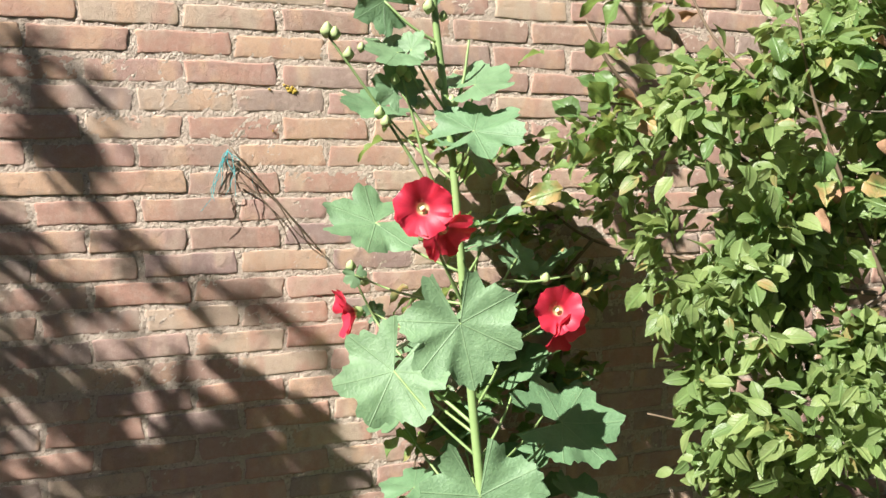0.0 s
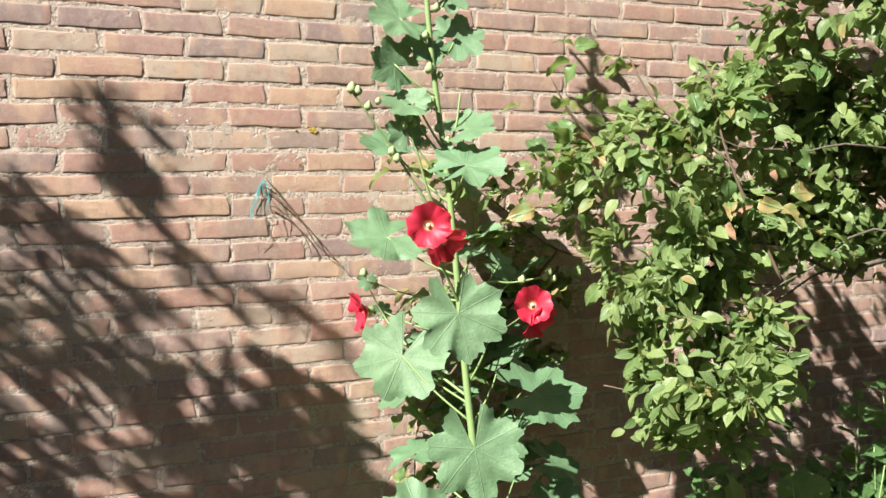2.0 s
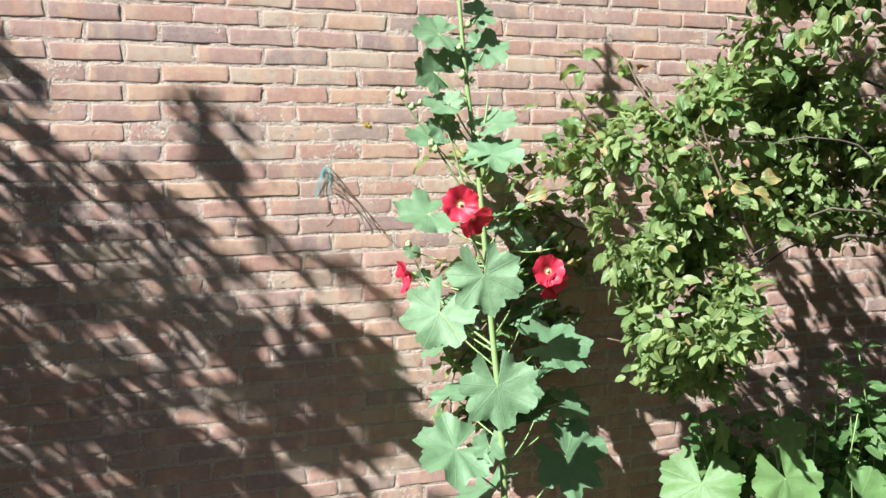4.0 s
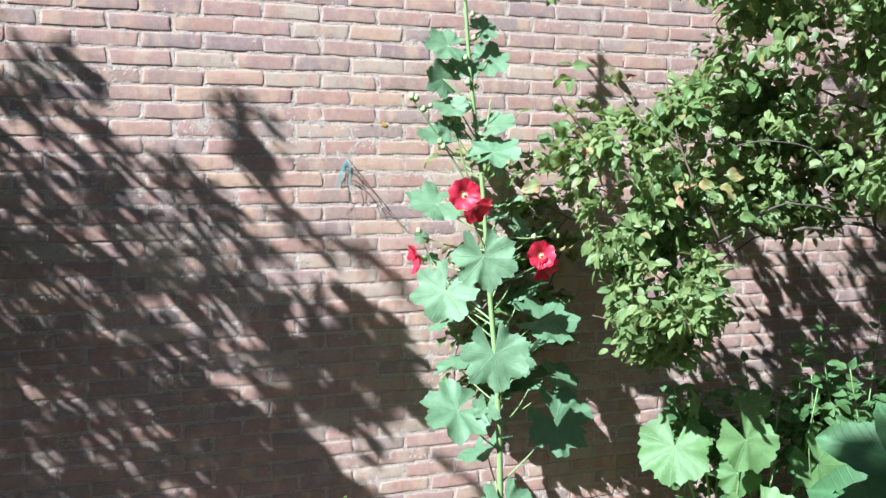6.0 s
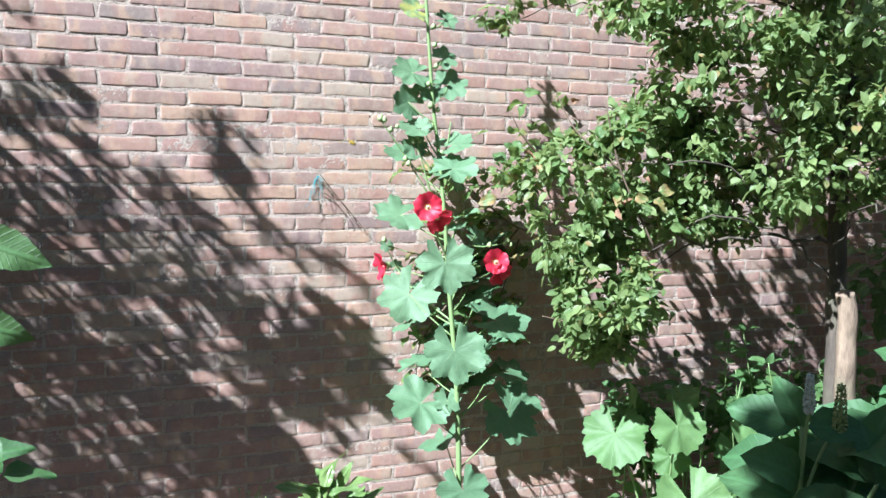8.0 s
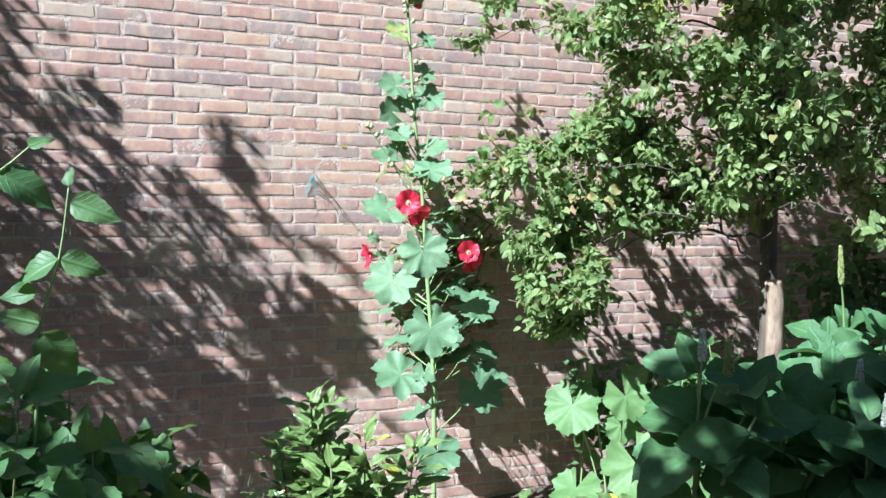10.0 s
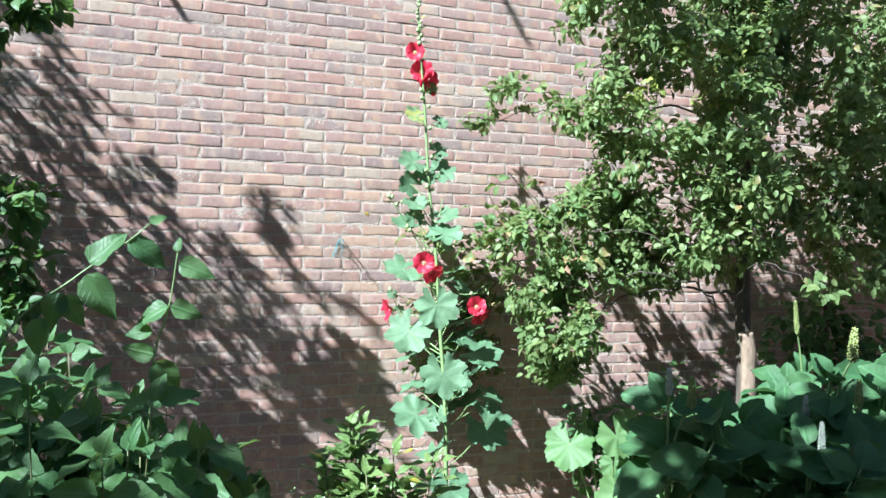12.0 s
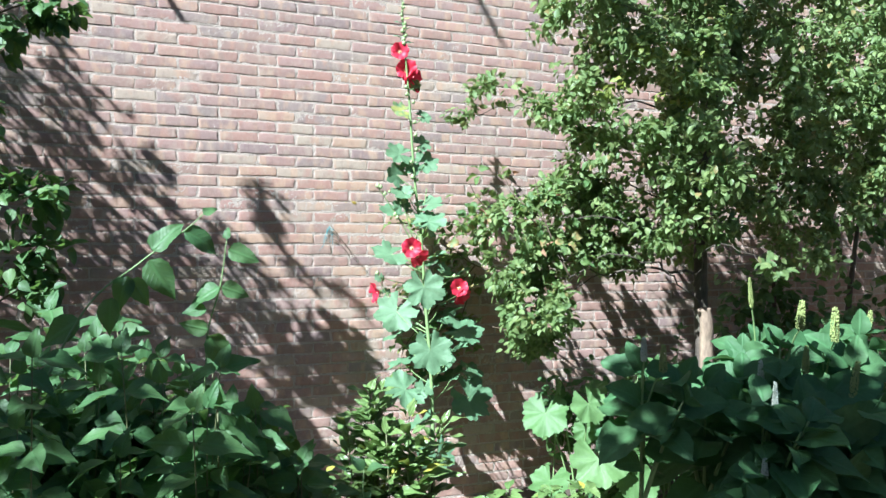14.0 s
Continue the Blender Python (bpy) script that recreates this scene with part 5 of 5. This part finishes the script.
def build_shrubs():
    r = np.random.default_rng(71)
    stems = []
    for k in range(9):
        x, y = -0.52 + r.uniform(-0.10, 0.12), -2.05 + r.uniform(-0.12, 0.12)
        stems.append([(-0.52, -2.05, -0.12), (x, y, 0.45), (x + (x + 0.52) * 0.6, y, r.uniform(0.80, 1.0))])
    leafy_plant("rosette_shrub", "small shrub with narrow glossy leaves in rosettes", "shrub", stems, lance, 0.105, SHRUB_LEAF, 0.028, 0.55, 0.4, 0.15, STALK_DARK, 0.005, 72, 3)
    stems = []
    for k in range(8):
        x, y = -0.75 + r.uniform(-0.14, 0.2), -1.75 + r.uniform(-0.2, 0.2)
        stems.append([(x, y, -0.12), (x, y, 0.3), (x + r.uniform(-0.05, 0.05), y, r.uniform(0.50, 0.72))])
    leafy_plant("rosette_shrub", "low shrub with glossy yellow-green leaves", "shrub", stems, elliptic, 0.075, SHRUB_LEAF, 0.05, 0.4, 0.4, 0.2, STALK_DARK, 0.005, 73, 2)
    stems = [[(x, y, -0.12), (x + 0.02, y, 0.2), (x + r.uniform(-0.06, 0.06), y, h)] for x, y, h in ((0.55, -0.9, 0.1), (0.75, -1.0, 0.16), (0.35, -1.1, 0.2), (0.15, -1.2, 0.25), (-0.1, -1.3, 0.3), (0.9, -1.1, 0.22))]
    leafy_plant("ground_weed", "low green weeds on the soil by the wall", "weed", stems, elliptic, 0.09, SHRUB_LEAF, 0.05, 0.2, 0.4, 0.2, STALK_GREEN, 0.004, 74, 2)
    # tall weeds between the mallow and the tree
    stems = [[(x, y, -0.12), (x + 0.02, y, 0.4), (x + r.uniform(-0.08, 0.08), y, h)] for x, y, h in ((1.45, -0.45, 0.78), (1.6, -0.5, 0.86), (1.75, -0.55, 0.9), (1.95, -0.5, 0.95), (1.3, -0.4, 0.7), (2.2, -0.6, 1.0), (2.5, -0.7, 1.05), (1.15, -0.4, 0.66), (1.7, -0.75, 0.8), (2.0, -0.9, 0.9))]
    leafy_plant("tall_weed", "leafy green weeds under the tree", "weed", stems, ovate, 0.085, BUSH_LEAF, 0.055, 0.3, 0.4, 0.3, STALK_GREEN, 0.005, 75, 2)
    dark = []
    for c, rad, n in (((3.2, -0.7, 0.7), (0.7, 0.3, 0.6), 700), ((4.2, -0.8, 1.2), (0.8, 0.4, 1.0), 800), ((3.6, -0.6, 1.9), (0.7, 0.3, 0.6), 500), ((4.6, -0.8, 2.6), (0.8, 0.4, 0.8), 500), ((2.7, -0.6, 1.1), (0.5, 0.25, 0.4), 420)):
        dark += leaf_poses(c, rad, n, 0.075, r)
    shrub = thing("dark_shrub", "dense dark shrub in deep shade behind the tree", "shrub")
    for pts in ([(3.4, -0.6, -0.14), (3.4, -0.6, 1.0), (3.6, -0.6, 2.2)], [(4.3, -0.7, -0.14), (4.3, -0.75, 1.5), (4.6, -0.8, 2.9)], [(2.8, -0.55, -0.14), (2.75, -0.6, 0.6), (2.7, -0.6, 1.3)]):
        v, f, _ = limb(pts, 0.03, 0.01, 8, 6, 0.02)
        part("trunk", mesh_of("trunk", v, f, BARK), shrub)
    v, q, u = scattered(blade(ovate, 0.3, 0.2, 0.03, 6, 5), dark)
    tagged(part("crown", fast_mesh("crown", v, q, BUSH_LEAF_JOINED, u), shrub), kind="stuff")
    patch = thing("weed_patch", "dense low green weeds between the mallow and the tree", "weed")
    green = []
    for cc, rad, n in (((1.35, -0.35, 0.42), (0.25, 0.18, 0.22), 260), ((1.7, -0.45, 0.5), (0.28, 0.2, 0.26), 330), ((2.1, -0.55, 0.5), (0.3, 0.25, 0.3), 360), ((1.5, -0.75, 0.15), (0.4, 0.25, 0.25), 360), ((2.6, -0.8, 0.5), (0.4, 0.3, 0.35), 300), ((1.9, -1.1, 0.3), (0.35, 0.3, 0.3), 260)):
        green += leaf_poses(cc, rad, n, 0.07, r)
    for k in range(26):
        x, y = r.uniform(1.15, 2.7), r.uniform(-0.75, -0.3)
        v, f, _ = limb([(x, y, -0.13), (x + r.uniform(-0.04, 0.04), y, 0.25), (x + r.uniform(-0.1, 0.1), y + r.uniform(-0.06, 0.06), r.uniform(0.5, 0.74))], 0.004, 0.002, 6, 5)
        part("stem", mesh_of("stem", v, f, STALK_GREEN), patch)
    v, q, u = scattered(blade(ovate, 0.25, 0.25, 0.04, 6, 8), green)
    tagged(part("foliage", fast_mesh("foliage", v, q, BUSH_LEAF_JOINED, u), patch), kind="stuff")
    # seed heads by the foot of the wall
    weed = thing("seeding_weed", "thin weed with tiny pale seed heads by the wall", "weed")
    for k in range(9):
        x = -0.48 + r.uniform(-0.09, 0.09)
        top = Vector((x + r.uniform(-0.05, 0.05), -0.27 + r.uniform(-0.05, 0.05), r.uniform(0.30, 0.40)))
        v, f, _ = limb([(-0.48, -0.27, -0.12), (x, -0.27, 0.15), top], 0.002, 0.001, 5, 5)
        s = part("stem", mesh_of("stem", v, f, STALK_GREEN), weed)
        part("seed_head", mesh_of("seed_head", *bud_shape(k), BUD_GREEN), s, aimed(top, (1, 0, 0), (0, 0, 1), 0.006))


build_shrubs()


# ---- twine and twigs on the wall ----
def build_twine():
    tie = thing("garden_tie", "frayed teal twine with dry twigs hooked on the wall", "twine")
    r = np.random.default_rng(81)
    for k in range(7):
        a = Vector((-0.123, -0.012, 1.575))
        pts = [a + Vector((r.uniform(-0.005, 0.005), 0, r.uniform(-0.01, 0.01)))]
        heading = Vector((r.uniform(-0.5, 0.6), r.uniform(-0.3, 0.1), -1)) * 0.022
        for s in range(5):
            pts.append(pts[-1] + heading + Vector(r.normal(size=3)) * 0.007)
        pts = [Vector((p.x, min(p.y, -0.004), p.z)) for p in pts]
        v, f, _ = limb(pts, 0.0011, 0.0006, 5, 4)
        part("strand", mesh_of("strand", v, f, TEAL), tie)
    for pts in ([(-0.118, -0.014, 1.585), (-0.07, -0.02, 1.52), (-0.01, -0.022, 1.44), (0.03, -0.018, 1.38), (0.078, -0.012, 1.337)], [(-0.115, -0.01, 1.55), (-0.06, -0.02, 1.50), (0.02, -0.024, 1.41), (0.085, -0.02, 1.33)],
                [(-0.11, -0.012, 1.505), (-0.085, -0.018, 1.495), (-0.05, -0.02, 1.46), (-0.005, -0.02, 1.40), (0.01, -0.012, 1.36)]):
        v, f, _ = limb(pts, 0.0021, 0.0012, 6, 5, 0.004)
        part("twig", mesh_of("twig", v, f, TWIG), tie, label="thin dry brown twig")


build_twine()


def build_lichen():
    """Yellow crusts on two neighbouring bricks."""
    crust = thing("lichen", "small crusts of yellow lichen on the bricks", "lichen")
    r = np.random.default_rng(83)
    for x, z, wide, n in ((0.031, 1.716, 0.013, 9), (0.011, 1.727, 0.006, 4), (-0.028, 1.717, 0.006, 4), (-0.02, 1.62, 0.004, 3)):
        pieces = []
        for _ in range(n):
            cx, cz, g = x + r.normal() * wide * 0.6, z + r.normal() * wide * 0.35, wide * r.uniform(0.25, 0.55)
            ring = [(cx + g * math.cos(a) * r.uniform(0.7, 1.2), -0.0008, cz + g * 0.75 * math.sin(a) * r.uniform(0.7, 1.2)) for a in np.linspace(0, 5.6, 9)]
            pieces.append((np.array(ring + [(cx, -0.0042, cz)]), [(k, (k + 1) % 9, 9) for k in range(9)], None))
        v, f, _ = joined(pieces)
        part("crust", mesh_of("crust", v, f, LICHEN), crust)


build_lichen()


# ---- the bricks of the wall ----
def brick_shape(seed, long=LONG, tall=TALL):
    """A hand-made brick: an uneven front with worn, chipped arrises. Its front lies near y = 0, its low left corner at the origin."""
    r = np.random.default_rng(seed)
    xs = [0, 0.002, 0.006] + [long * k / 12 for k in range(1, 12)] + [long - 0.006, long - 0.002, long]
    zs = [0, 0.0025, 0.006, tall * 0.5, tall - 0.006, tall - 0.002, tall]
    nx, nz, depth = len(xs) - 1, len(zs) - 1, 0.022
    verts, faces = [], []
    warp = r.uniform(-0.0007, 0.0007, 2)
    wave = r.uniform(0, 6.28, 4)
    for j, z0 in enumerate(zs):
        for i, x0 in enumerate(xs):
            x = x0 + 0.0030 * math.sin(z0 * 80 + wave[0 if x0 < long / 2 else 1]) + r.uniform(-0.0006, 0.0006)
            z = z0 + 0.0012 * math.sin(x0 * 38 + wave[2 if z0 < tall / 2 else 3]) + (r.uniform(-0.0014, 0.0014) if j in (0, nz) else 0)
            y = r.uniform(-0.0003, 0.0003) + warp[0] * (x0 / long - 0.5) + warp[1] * (z0 / tall - 0.5)
            # worn, rounded arrises: the upper ones run into the mortar, the lower stand proud
            away = min(i, nx - i)
            y += (0.0012, 0.0005, 0.0001)[away] if away < 3 else 0
            high = nz - j
            y += (0.0010, 0.0004, 0.0001)[high] if high < 3 else 0
            y += (0.0013, 0.0004, 0.0001)[j] if j < 3 else 0
            if away == 0 and j in (0, nz):
                k = r.uniform(0.002, 0.006)
                x, z = x + (k if i == 0 else -k), z + (k * 0.5 if j == 0 else -k * 0.5)
            verts.append((x, min(y, 0.006), z))
    w = nx + 1
    for j in range(nz):
        for i in range(nx):
            a = j * w + i
            faces.append((a, a + 1, a + w + 1, a + w))
    ring = [i for i in range(w)] + [j * w + nx for j in range(1, nz + 1)] + [nz * w + i for i in range(nx - 1, -1, -1)] + [j * w for j in range(nz - 1, 0, -1)]
    n = len(verts)
    for k in ring:
        x, y, z = verts[k]
        verts.append((x, depth, z))
    for k in range(len(ring)):
        t = (k + 1) % len(ring)
        faces.append((ring[t], ring[k], n + k, n + t))
    return np.array(verts), faces


# bricks whose fired colour stands out: (course, left joint in half bricks): tone
TONED = {
    (5, -1): "orange", (1, -3): "red", (1, -1): "orange", (4, -2): "red", (4, 0): "orange", (4, -4): "tan", (6, -6): "orange", (6, -4): "orange", (3, -3): "tan", (3, -1): "grey", (2, -4): "rose", (2, -2): "rose",
    (9, -1): "orange", (7, -3): "brown", (7, -5): "red", (8, -2): "brown", (5, -3): "brown", (6, -2): "brown", (0, -2): "tan", (0, 0): "brown", (10, -2): "brown", (10, -4): "red", (0, -4): "tan", (5, -5): "rose", (4, 2): "orange",
    (-3, -1): "orange", (-2, -5): "orange", (-4, -6): "rose", (-1, -5): "rose", (-2, -7): "orange", (-3, -7): "red", (0, -6): "orange", (2, -6): "red", (1, -5): "red", (1, -7): "orange",
    (11, -1): "brown", (12, 0): "red", (14, -2): "red", (13, -1): "tan", (15, 1): "tan", (16, 0): "tan", (15, -1): "red", (17, 1): "tan",
    (-9, -1): "orange", (-9, -3): "red", (-5, -7): "red", (-5, -5): "orange", (-7, -5): "red", (-8, -4): "rose", (-11, -3): "rose",
}


def build_bricks():
    r = np.random.default_rng(97)
    kinds = [brick_shape(k) for k in range(16)]
    single = [mesh_of("brick", v, f, BRICK_SINGLE) for v, f in kinds]
    toned = {t: [mesh_of("brick_" + t, *kinds[k], BRICK_TONED[t]) for k in range(5)] for t in BRICK_TONES}
    pieces, made = [], 0
    rows = range(int((1.6 - WALL_TOP) / COURSE) + 4, int((1.6 - WALL_FOOT) / COURSE) + 5)
    for row in rows:
        z = 1.6 - (row - 4) * COURSE
        if z < WALL_FOOT - 0.03 or z + TALL > WALL_TOP:
            continue
        half = row % 2
        k = int(WALL_LEFT / MODULE) - 1
        while True:
            x = (k + 0.5 * half) * MODULE
            k += 1
            if x < WALL_LEFT:
                continue
            if x + MODULE > WALL_RIGHT:
                break
            at = Matrix.Translation((x + 0.006 + r.uniform(-0.004, 0.004), r.uniform(-0.0016, 0.0006), z + r.uniform(-0.0022, 0.0022))) @ Matrix.Rotation(r.uniform(-0.012, 0.012), 4, "Y")
            key = (row, int(round(2 * x / MODULE)))
            which = int(r.integers(16))
            if -1.2 < x < 0.95 and 0.75 < z < 2.6 and made < 299:
                me = toned[TONED[key]][which % 5] if key in TONED else single[which]
                part("brick", me, WALL, at)
                made += 1
            else:
                v = np.c_[kinds[which][0], np.ones(len(kinds[which][0]))] @ np.array(at).T
                pieces.append((which, v[:, :3]))
    quads = np.array(kinds[0][1])
    n = len(kinds[0][0])
    verts = np.concatenate([v for _, v in pieces])
    allq = (quads[None] + (np.arange(len(pieces)) * n)[:, None, None]).reshape(-1, 4)
    rest = part("brickwork", fast_mesh("brickwork", verts, allq, BRICK_JOINED, None), WALL)
    tagged(rest, kind="stuff")


build_bricks()
